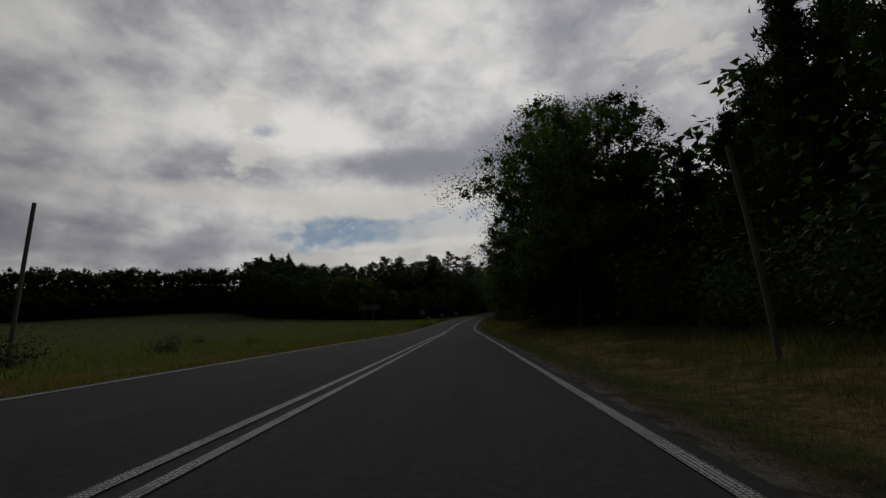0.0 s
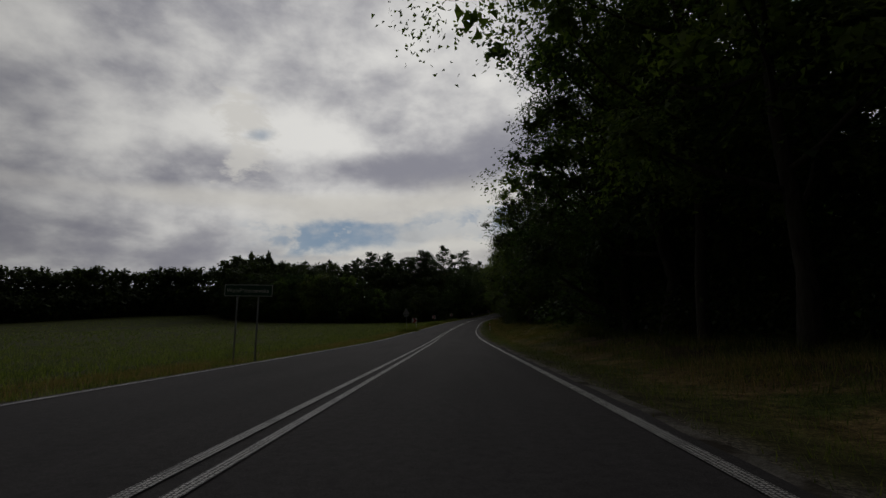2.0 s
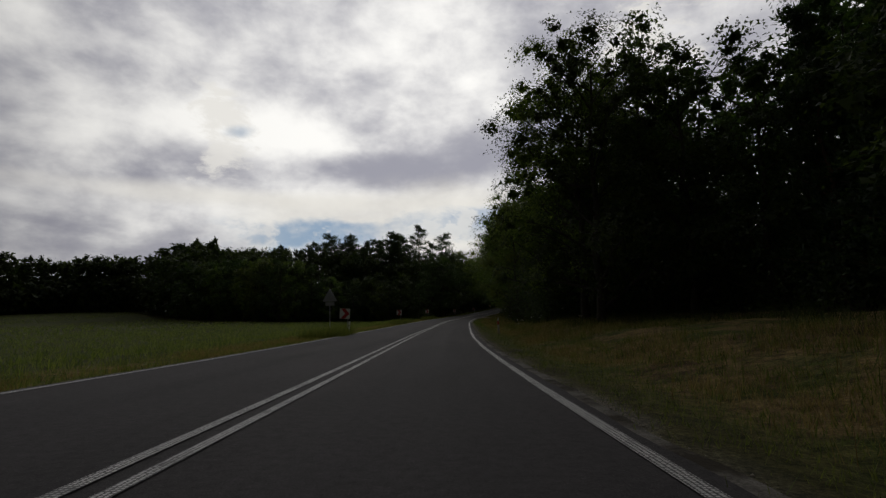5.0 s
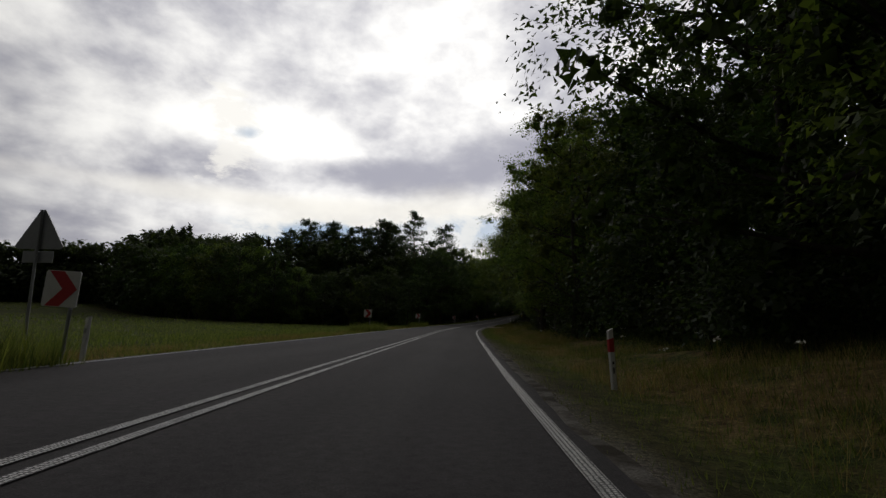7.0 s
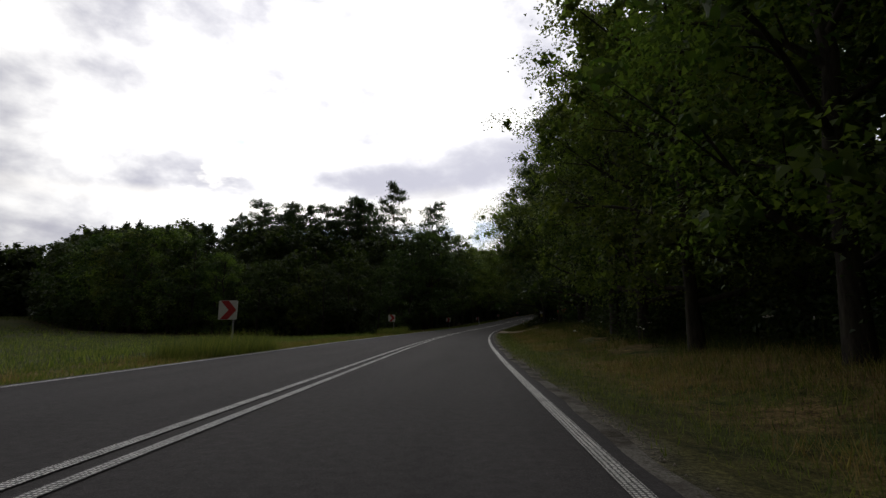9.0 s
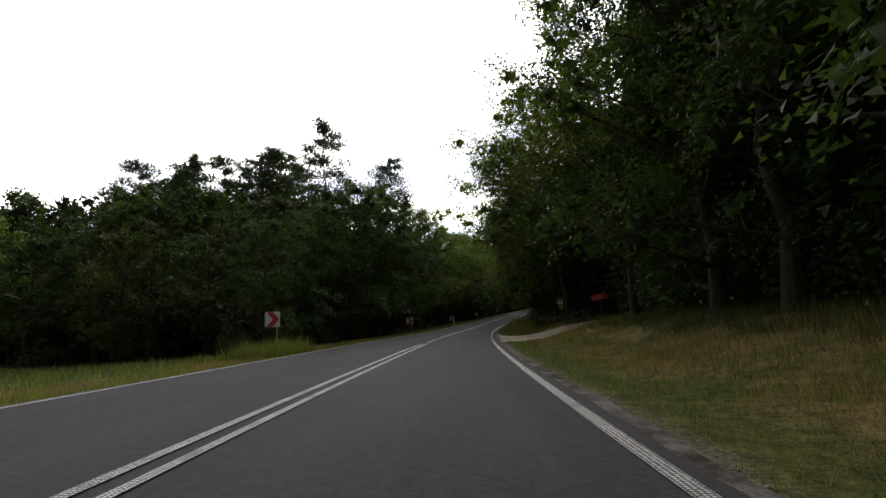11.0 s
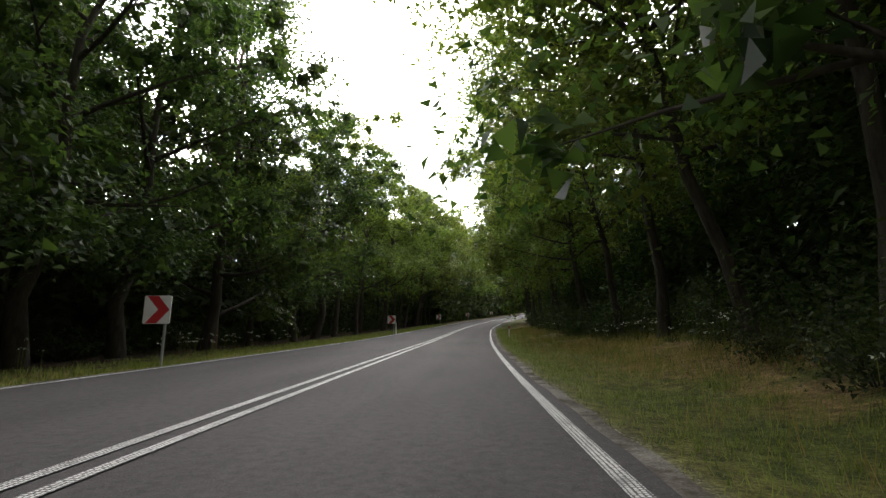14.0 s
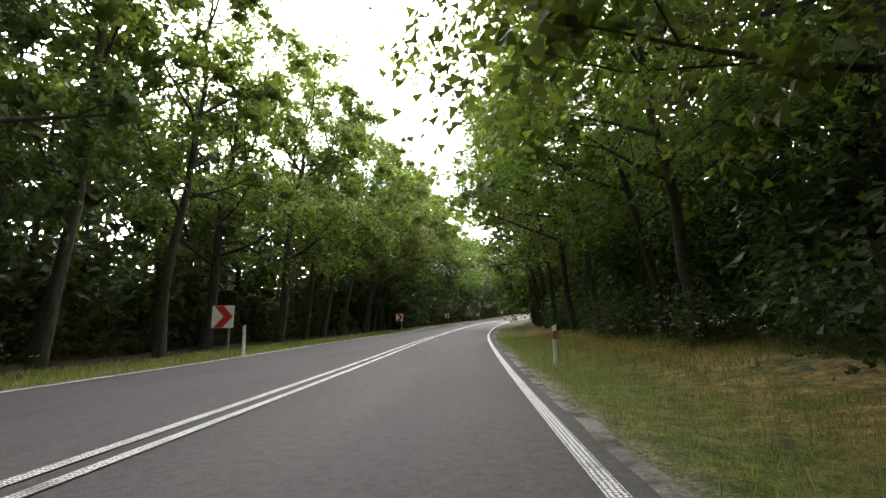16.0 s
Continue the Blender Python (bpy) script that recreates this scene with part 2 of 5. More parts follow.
def ground_material():
    k = Mat("ground_cover", 0.95, 0.1)
    ob = k.coords("Object")
    n1 = k.noise(ob, 0.45, 6, 0.65)
    n2 = k.noise(ob, 3.2, 6, 0.7)
    n3 = k.noise(ob, 22, 5, 0.75)
    n0 = k.noise(ob, 0.16, 4, 0.6)
    green = k.ramp(n2, (0.34, (0.030, 0.045, 0.012)), (0.66, (0.130, 0.155, 0.040)))
    dry = k.ramp(n2, (0.34, (0.085, 0.060, 0.028)), (0.66, (0.36, 0.260, 0.115)))
    brown = k.ramp(n2, (0.36, (0.040, 0.027, 0.017)), (0.64, (0.125, 0.080, 0.048)))
    dry = k.mix(k.range(n0, 0.54, 0.64), dry, brown)
    grass = k.mix(k.mul(k.range(n1, 0.40, 0.52), k.attr("dry")), green, dry)
    field = k.ramp(n1, (0.35, (0.048, 0.060, 0.018)), (0.65, (0.085, 0.090, 0.030)))
    c = k.mix(k.attr("field"), grass, field)
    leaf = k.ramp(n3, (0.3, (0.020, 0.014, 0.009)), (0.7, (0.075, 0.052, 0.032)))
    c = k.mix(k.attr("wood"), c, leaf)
    soil = k.ramp(n2, (0.36, (0.035, 0.030, 0.016)), (0.64, (0.085, 0.070, 0.036)))
    c = k.mix(k.mul(k.attr("soil"), k.range(n1, 0.30, 0.62, 1.0, 0.35)), c, soil)
    grit = k.ramp(n3, (0.25, (0.12, 0.105, 0.09)), (0.75, (0.27, 0.245, 0.21)))
    c = k.mix(k.attr("grit"), c, grit)
    c = k.mix(1.0, c, k.ramp(n3, (0.36, (0.45, 0.45, 0.45)), (0.52, (1.0, 1.0, 1.0)), (0.66, (1.7, 1.65, 1.5))), "MULTIPLY")
    sand = k.ramp(n1, (0.40, (0.40, 0.33, 0.25)), (0.60, (0.60, 0.52, 0.42)))
    sand = k.mix(k.range(n2, 0.50, 0.68, 0, 0.55), sand, (0.30, 0.24, 0.175))
    sand = k.mix(k.range(n3, 0.55, 0.72, 0, 0.45), sand, (0.20, 0.16, 0.12))
    c = k.mix(k.attr("sand"), c, sand)
    k.colour(c).bump(n3, 0.7, 0.05)
    return k.m


def shoulder_material():
    k = Mat("crumbled_shoulder", 0.95, 0.1)
    ob = k.coords("Object")
    n1, n2, n3 = k.noise(ob, 1.3, 5, 0.65), k.noise(ob, 9, 5, 0.7), k.noise(ob, 45, 4, 0.7)
    c = k.ramp(n3, (0.3, (0.085, 0.078, 0.068)), (0.7, (0.30, 0.28, 0.25)))
    c = k.mix(k.range(n1, 0.42, 0.60), c, (0.050, 0.043, 0.032))
    c = k.mix(k.range(n2, 0.55, 0.70, 0, 0.8), c, (0.060, 0.052, 0.036))
    k.colour(c).bump(n2, 0.8, 0.04)
    return k.m


def leaf_material(name, dark, light, rough=0.6):
    k = Mat(name, rough, 0.35)
    g = k.node("ShaderNodeNewGeometry")
    oi = k.node("ShaderNodeObjectInfo")
    c = k.ramp(g.outputs["Random Per Island"], (0.1, dark), (0.9, light))
    hs = k.node("ShaderNodeHueSaturation")
    k.link(k.range(oi.outputs["Random"], 0, 1, 0.475, 0.515), hs.inputs["Hue"])
    k.link(k.range(oi.outputs["Random"], 0, 1, 0.75, 1.2), hs.inputs["Value"])
    k.link(c, hs.inputs["Color"])
    k.colour(hs.outputs[0])
    tr = k.node("ShaderNodeBsdfTranslucent")
    k.link(k.mix(1.0, hs.outputs[0], (1.25, 1.35, 0.7), "MULTIPLY"), tr.inputs[0])
    mx = k.node("ShaderNodeMixShader")
    mx.inputs[0].default_value = 0.48
    out = k.nt.nodes["Material Output"]
    k.link(k.b.outputs[0], mx.inputs[1])
    k.link(tr.outputs[0], mx.inputs[2])
    k.link(mx.outputs[0], out.inputs[0])
    return k.m


def bark_material(name, a, b):
    k = Mat(name, 0.9, 0.15)
    ob = k.coords("Object")
    n = k.noise(ob, 7, 5, 0.65, (1, 1, 0.22))
    moss = k.noise(ob, 0.9, 3)
    c = k.ramp(n, (0.3, a), (0.7, b))
    c = k.mix(k.range(moss, 0.5, 0.7, 0, 0.5), c, (0.055, 0.062, 0.030))
    k.colour(c).bump(n, 0.8, 0.03)
    return k.m


def plain_material(name, c, rough=0.5, spec=0.4, metal=0.0, dirt=0.35):
    k = Mat(name, rough, spec, metal)
    ob = k.coords("Object")
    n = k.noise(ob, 5, 5, 0.65)
    f = k.noise(ob, 60, 3, 0.6)
    dark = tuple(v * 0.6 for v in c)
    k.colour(k.mix(k.range(n, 0.45, 0.75, 0, dirt), c, dark)).bump(f, 0.15, 0.003)
    return k.m


ASPHALT, PAINT, GROUND = asphalt_material(), paint_material(), ground_material()
GRIT = shoulder_material()
OAK_LEAF = leaf_material("oak_leaves", (0.022, 0.041, 0.014), (0.070, 0.104, 0.030))
LIME_LEAF = leaf_material("bright_leaves", (0.055, 0.090, 0.020), (0.165, 0.215, 0.048))
NEEDLES = leaf_material("pine_needles", (0.016, 0.030, 0.014), (0.045, 0.068, 0.028))
SHRUB_LEAF = leaf_material("shrub_leaves", (0.022, 0.038, 0.013), (0.062, 0.090, 0.028))
GRASS = leaf_material("grass_blades", (0.070, 0.098, 0.024), (0.210, 0.220, 0.066), 0.7)
WEEDS = leaf_material("weed_blades", (0.030, 0.045, 0.014), (0.095, 0.115, 0.040), 0.7)
DRY_GRASS = leaf_material("dry_grass_blades", (0.20, 0.15, 0.062), (0.44, 0.35, 0.17), 0.8)
BARK = bark_material("oak_bark", (0.022, 0.019, 0.016), (0.078, 0.067, 0.055))
PINE_BARK = bark_material("pine_bark", (0.06, 0.038, 0.026), (0.19, 0.12, 0.075))
GREY_WOOD = plain_material("weathered_wood", (0.20, 0.185, 0.165), 0.85, 0.15)
WHITE = plain_material("white_sheet", (0.72, 0.72, 0.70), 0.45)
RED = plain_material("red_sheet", (0.50, 0.030, 0.035), 0.45)
FADED_RED = plain_material("faded_red_sheet", (0.60, 0.075, 0.085), 0.5)
YELLOW = plain_material("yellow_sheet", (0.62, 0.52, 0.05), 0.5)
GREEN = plain_material("green_sheet", (0.012, 0.075, 0.040), 0.4)
STEEL = plain_material("galvanised_steel", (0.33, 0.34, 0.35), 0.45, 0.5, 0.7)
BLACK = plain_material("black_film", (0.02, 0.02, 0.02), 0.5)
PETAL = plain_material("white_petals", (0.75, 0.75, 0.68), 0.8, 0.1)


# ---------------------------------------------------------------- helpers of this scene
def mesh_of(name, verts, faces, mat, smooth=False):
    me = bpy.data.meshes.new(name)
    me.from_pydata([tuple(v) for v in verts], [], [tuple(f) for f in faces])
    me.materials.append(mat)
    if smooth:
        me.shade_smooth()
    return me


def fast_mesh(name, verts, quads, mat, mats=None):
    """A mesh from numpy arrays of corners and faces with one number of corners."""
    me = bpy.data.meshes.new(name)
    verts, quads = np.asarray(verts, np.float32), np.asarray(quads, np.int32)
    n, c = quads.shape
    me.vertices.add(len(verts))
    me.vertices.foreach_set("co", verts.ravel())
    me.loops.add(n * c)
    me.loops.foreach_set("vertex_index", quads.ravel())
    me.polygons.add(n)
    me.polygons.foreach_set("loop_start", np.arange(0, n * c, c, dtype=np.int32))
    for m in (mat if isinstance(mat, (list, tuple)) else [mat]):
        me.materials.append(m)
    if mats is not None:
        me.polygons.foreach_set("material_index", np.asarray(mats, np.int32))
    me.update(calc_edges=True)
    me.validate()
    return me


def under(ob, parent, label=""):
    ob.parent = parent
    return tagged(ob, label) if label else ob


def part(name, bm, material, parent, label=""):
    me = bpy.data.meshes.new(name)
    bm.to_mesh(me)
    bm.free()
    me.materials.append(material)
    return under(new(name, me), parent, label)


# ---------------------------------------------------------------- the road's line
KAPPA = [-0.368, -0.149, -0.062, -0.077, 0.357, 1.382, 2.014, -0.177, 0.671, 2.177, 1.663, 1.857, 2.459, 1.296, 1.039, 0.622, 2.457, 2.443, 1.728, 1.647, 1.706, 1.659, 1.523, 1.363, 1.200, 2.000, 4.000, 6.000, 6.000]
GRADE = [-0.661, -0.395, -0.741, -0.352, 1.260, 2.380, 2.400, 2.820, 2.954, 3.370, 3.760, 4.482, 5.914, 6.084, 7.502, 7.318, 7.206, 7.737, 8.958, 9.399, 8.728, 7.649, 7.038, 6.802]

S = np.arange(-20.0, 441.0, 1.0)
_k = np.interp(S, -20 + 16.0 * np.arange(len(KAPPA)), KAPPA) / 1000
_h = np.cumsum(_k)
_h -= _h[20]
_x, _y = np.cumsum(np.sin(_h)), np.cumsum(np.cos(_h))
_x, _y = _x - _x[20], _y - _y[20]
_g = np.interp(S, -20 + 20.0 * np.arange(len(GRADE)), GRADE) / 100
_z = np.cumsum(_g)
_z -= _z[20]
HALF_R, HALF_L, HALF_C = 3.77, 4.68, 0.158


def ext(s, table, slope0, slope1):
    s = np.asarray(s, float)
    return np.interp(s, S, table) + np.where(s < S[0], (s - S[0]) * slope0, 0) + np.where(s > S[-1], (s - S[-1]) * slope1, 0)


def line(s):
    """Centre, heading and height of the road at s metres."""
    return (ext(s, _x, math.sin(_h[0]), math.sin(_h[-1])), ext(s, _y, math.cos(_h[0]), math.cos(_h[-1])), np.interp(s, S, _h), np.interp(s, S, _z))


def at(s, e, dz=0.0):
    x, y, h, z = line(s)
    return np.stack([x + e * np.cos(h), y - e * np.sin(h), z + dz + 0 * np.asarray(e, float)], -1)


def along(x, y):
    """Road metres s and sideways metres e of places."""
    x, y = np.asarray(x, float), np.asarray(y, float)
    s = y + 0.0
    for _ in range(6):
        cx, cy, h, _z2 = line(s)
        s = s + (x - cx) * np.sin(h) * 0.6 + (y - cy) * np.cos(h)
        s = np.where(np.abs(x) > 120, y, s)
    cx, cy, h, _z2 = line(s)
    return s, (x - cx) * np.cos(h) - (y - cy) * np.sin(h)


def sstep(v, a, b):
    t = np.clip((np.asarray(v, float) - a) / (b - a), 0, 1)
    return t * t * (3 - 2 * t)


def wobble(x, y, k=1.0):
    return (np.sin(x * 0.61 * k + 1.3) * np.cos(y * 0.47 * k) + 0.5 * np.sin(x * 1.7 * k + y * 1.1 * k) + 0.3 * np.cos(y * 2.9 * k - x * 2.3 * k)) / 1.8


def track_dist(s, e):
    """How far a place lies off the sandy forest track, which leaves the road to the right."""
    mid = 163.6 + 0.32 * np.clip(e - 5, 0, 60)
    half = 2.6 + 4.6 * np.exp(-np.clip(e - 4.0, 0, 99) / 2.8)
    return np.abs(s - mid) - half


def ground_z(x, y):
    s, e = along(x, y)
    base = line(s)[3]
    right, left = e - 4.35, -e - 5.0
    bank = sstep(s, 20, 42) * (1 - sstep(s, 75, 100))
    up = -0.08 * sstep(right, 0, 1.2) + (0.45 + 0.25 * bank) * sstep(right, 1.4, 5.5) + 0.6 * bank * sstep(right, 4, 12) + 0.02 * np.clip(right - 10, 0, 60)
    down = -0.12 * sstep(left, 0, 2) - 0.40 * sstep(left, 2, 14) - 0.9 * sstep(left, 30, 160) * (1 - sstep(s, 150, 260))
    knoll = sstep(s, 122, 145) * (1 - sstep(s, 180, 205))
    up = up + 0.95 * knoll * sstep(right, 2.5, 10)
    rough = 0.06 * wobble(x, y) * sstep(np.abs(e), 5, 9) + 0.13 * wobble(x * 0.55, y * 0.8) * sstep(e, 6.0, 8.5) + 0.05 * wobble(x, y, 2.1) * sstep(e, 4.8, 6.5)
    tr = 1 - sstep(track_dist(s, e), -0.5, 1.5)
    up = up * (1 - 0.25 * tr * (right > 0))
    return base - 0.06 + np.where(e > 0, np.where(right > 0, up, 0), np.where(left > 0, down, 0)) + rough


def ground_at(s, e):
    p = at(s, e)
    return Vector((float(p[0]), float(p[1]), float(ground_z(p[0], p[1]))))


def make_ground():
    off = np.concatenate([[-4000, -2200, -1200, -700, -450, -320], np.arange(-240, -60, 15), np.arange(-60, -16, 3.0), np.arange(-16, 16, 0.45),
                          np.arange(16, 60, 3.0), np.arange(60, 240, 15), [320, 450, 700, 1200, 2200, 4000]])
    ys = np.concatenate([[-4000, -2000, -900, -450, -250, -150, -90, -60], np.arange(-45, -24, 3.0), np.arange(-24, 232, 0.8), np.arange(232, 440, 4.0), [450, 480, 540, 700, 1000, 1800, 4000]])
    cx = line(ys)[0]
    X = cx[:, None] + off[None, :]
    Y = np.repeat(ys[:, None], len(off), 1)
    Z = ground_z(X, Y)
    s, e = along(X, Y)
    verts = np.stack([X, Y, Z], -1).reshape(-1, 3)
    r, c = len(ys), len(off)
    i = (np.arange(r - 1)[:, None] * c + np.arange(c - 1)[None, :]).ravel()
    me = fast_mesh("ground", verts, np.stack([i, i + 1, i + c + 1, i + c], 1), GROUND)
    me.shade_smooth()
    w = wobble(X, Y, 1.6)
    grit = (1 - sstep(e + 0.25 * w, 4.10, 4.45)) * sstep(e, 3, 4) + (1 - sstep(-e + 0.2 * w, 5.0, 5.4)) * sstep(-e, 3, 4)
    sand = 1 - sstep(track_dist(s, e) + 0.5 * w, -0.4, 0.5)
    sand = sand * (e > 4.0) * (1 - sstep(e, 30, 45))
    # leaf litter drawn nearer the road; its dark colour also paints in the oaks' shade
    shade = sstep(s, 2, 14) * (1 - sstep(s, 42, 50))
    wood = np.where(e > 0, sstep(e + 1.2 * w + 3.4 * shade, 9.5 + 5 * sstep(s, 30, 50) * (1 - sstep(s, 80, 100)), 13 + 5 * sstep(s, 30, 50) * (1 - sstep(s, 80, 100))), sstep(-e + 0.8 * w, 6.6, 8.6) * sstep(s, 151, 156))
    rim = np.interp(-X, [0, 6, 20, 42, 72, 104, 134, 178, 205, 240, 280, 400], [157, 159, 162, 176, 208, 248, 284, 286, 246, 190, 116, -100]) - Y
    meadow = sstep(rim + 2 * w, -1, 3)
    field = np.where(e < -8, sstep(-e + w, 8, 10), 0) * meadow
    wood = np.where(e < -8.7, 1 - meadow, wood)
    dryness = np.where(e > 0, 0.25 + 0.75 * sstep(e + 0.5 * w - 1.1 * sstep(s, 160, 178), 5.2, 6.3), 0.3 + 0.7 * sstep(-e + 0.4 * w, 5.6, 6.6))
    bare = sstep(e, 4.0, 4.3) * (1 - sstep(e + 0.7 * w, 4.9, 5.6)) * (1 - sstep(s, 95, 120))
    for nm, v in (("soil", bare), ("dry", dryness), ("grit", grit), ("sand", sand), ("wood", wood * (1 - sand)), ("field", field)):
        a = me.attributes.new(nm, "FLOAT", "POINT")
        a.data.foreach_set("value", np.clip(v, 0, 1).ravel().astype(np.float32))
    tagged(new("ground", me), "grassy verges, hay field and leaf-littered forest floor", "ground", kind="structure")


make_ground()


def strip(name, s0, s1, e0, e1, dz, mat, step=1.0, cols=1, ragged=0.0, mid_rise=0.0):
    """A ribbon along the road with its own metres as UV."""
    n = max(2, int(round((s1 - s0) / step)) + 1)
    ss, es = np.linspace(s0, s1, n), np.linspace(e0, e1, cols + 1)
    P = []
    for j, e in enumerate(es):
        wob = ragged * (wobble(ss * 1.3, ss * 0.7) if ragged and j in (0, cols) else 0)
        P.append(at(ss, e + wob, dz))
    V = np.stack(P, 1).reshape(-1, 3)
    c = cols + 1
    i = (np.arange(n - 1)[:, None] * c + np.arange(c - 1)[None, :]).ravel()
    F = np.stack([i, i + 1, i + c + 1, i + c], 1)
    me = fast_mesh(name, V, F, mat)
    uv = me.uv_layers.new(name="UVMap")
    E, SS = np.meshgrid(es, ss)
    flat = np.stack([E.ravel(), SS.ravel()], 1)
    uv.data.foreach_set("uv", flat[F.ravel()].astype(np.float32).ravel())
    return me


def make_road():
    road = tagged(new("road", strip("road", -60, 436, -4.95, 4.02, 0.0, ASPHALT, 0.5, 10, 0.06)), "dark grey asphalt country road with worn wheel tracks", "road", kind="structure")
    tagged(new("shoulder", strip("shoulder", -60, 260, 3.95, 4.24, -0.022, GRIT, 0.35, 3, 0.10)), "crumbled pale grey shoulder beside the asphalt", "shoulder", kind="structure")
    k = 0.012
    gap0, gap1 = 156.5, 169.3

    def mark(s0, s1, e0, e1, label):
        return under(new("road_marking", strip("road_marking", s0, s1, e0, e1, k, PAINT, 0.7 if s1 - s0 < 5 else 1.0)), road, label)

    joint = strip("road_joint", gap0, gap1, 0.0, 0.022, 0.006, BLACK, 0.4, 1, 0.02)
    under(new("road_joint", joint), road, "thin dark joint along the middle of the asphalt")
    for e in (-HALF_C, HALF_C):
        mark(-60, gap0, e - 0.065, e + 0.065, "solid white centre line")
        mark(gap1, 420, e - 0.065, e + 0.065, "solid white centre line")
    for j in range(4):
        mark(158.75 + 2.55 * j, 160.2 + 2.55 * j, -0.10, 0.14, "short white centre dash")
    mark(-60, 155.4, HALF_R - 0.074, HALF_R + 0.074, "dotted white edge line")
    mark(170.5, 420, HALF_R - 0.074, HALF_R + 0.074, "dotted white edge line")
    for j in range(5):
        mark(156.75 + 2.73 * j, 158.25 + 2.73 * j, HALF_R - 0.074, HALF_R + 0.074, "short white edge dash")
    mark(-60, 420, -HALF_L - 0.075, -HALF_L + 0.075, "thin white edge line")


make_road()

# ---------------------------------------------------------------- trees
def tube(path, radii, sides=7):
    """Corners and quads of a tapered tube along a path."""
    V, F = [], []
    path = [Vector(p) for p in path]
    for i, p in enumerate(path):
        d = (path[min(i + 1, len(path) - 1)] - path[max(i - 1, 0)]).normalized()
        a = d.orthogonal().normalized()
        b = d.cross(a)
        for j in range(sides):
            t = 2 * math.pi * j / sides
            V.append(p + (a * math.cos(t) + b * math.sin(t)) * radii[i])
    for i in range(len(path) - 1):
        for j in range(sides):
            k = (j + 1) % sides
            F.append((i * sides + j, i * sides + k, (i + 1) * sides + k, (i + 1) * sides + j))
    return V, F


def join_tubes(tubes):
    V, F = [], []
    for v, f in tubes:
        n = len(V)
        V += v
        F += [tuple(i + n for i in q) for q in f]
    return np.array([tuple(v) for v in V]), np.array(F)


def unit(v):
    return v / np.maximum(np.linalg.norm(v, axis=-1, keepdims=True), 1e-9)


def leaf_quads(centres, size, rng, flat=0.5, aspect=0.62, sliver=False):
    """Kite-shaped leaves, each turned its own way, round the given places."""
    n = len(centres)
    a = rng.normal(size=(n, 3))
    a[:, 2] *= flat
    a = unit(a)
    b = rng.normal(size=(n, 3))
    b = unit(b - (b * a).sum(1)[:, None] * a)
    L = (size * rng.uniform(0.65, 1.25, n))[:, None]
    a, b = a * L * 0.5, b * L * 0.5 * aspect
    if sliver:
        return np.stack([centres - a * 0.8 - b * 1.2, centres - a * 0.8 + b * 1.2, centres + a], 1).reshape(-1, 3), np.arange(3 * n).reshape(n, 3)
    V = np.stack([centres - a, centres + b - a * 0.1, centres + a, centres - b - a * 0.1], 1).reshape(-1, 3)
    return V, np.arange(4 * n).reshape(n, 4)


def facing_leaves(centres, normals, size, rng, aspect=0.75, tilt=0.35):
    """Three-cornered leaves that lie across the given normals, as leaves turned to the light do."""
    n = len(centres)
    nrm = unit(normals + rng.normal(size=(n, 3)) * tilt)
    a = rng.normal(size=(n, 3))
    a = unit(a - (a * nrm).sum(1)[:, None] * nrm)
    b = np.cross(nrm, a)
    L = (size * rng.uniform(0.6, 1.35, n))[:, None]
    a, b = a * L * 0.5, b * L * 0.5 * aspect
    V = np.stack([centres - a - b, centres - a * 0.7 + b, centres + a], 1).reshape(-1, 3)
    return V, np.arange(3 * n).reshape(n, 3)


def curved(p, q, sag, rng, n=4):
    p, q = np.array(p, float), np.array(q, float)
    pts = []
    side = rng.normal(size=3) * 0.06 * np.linalg.norm(q - p)
    for i in range(n + 1):
        t = i / n
        pts.append(p + (q - p) * t + side * math.sin(math.pi * t) + np.array([0, 0, sag * math.sin(math.pi * t)]))
    return pts


class Kind:
    """A kind of tree: corners and faces of wood and leaves, and the shared meshes made of them."""

    def __init__(self, wood, leaves, bark, green, names=("trunk", "crown")):
        self.wood, self.leaves, self.bark, self.green, self.names, self.made = wood, leaves, bark, green, names, None

    def meshes(self):
        if not self.made:
            a = fast_mesh(self.names[0], *self.wood, self.bark)
            a.shade_smooth()
            self.made = (a, fast_mesh(self.names[1], *self.leaves, self.green))
        return self.made


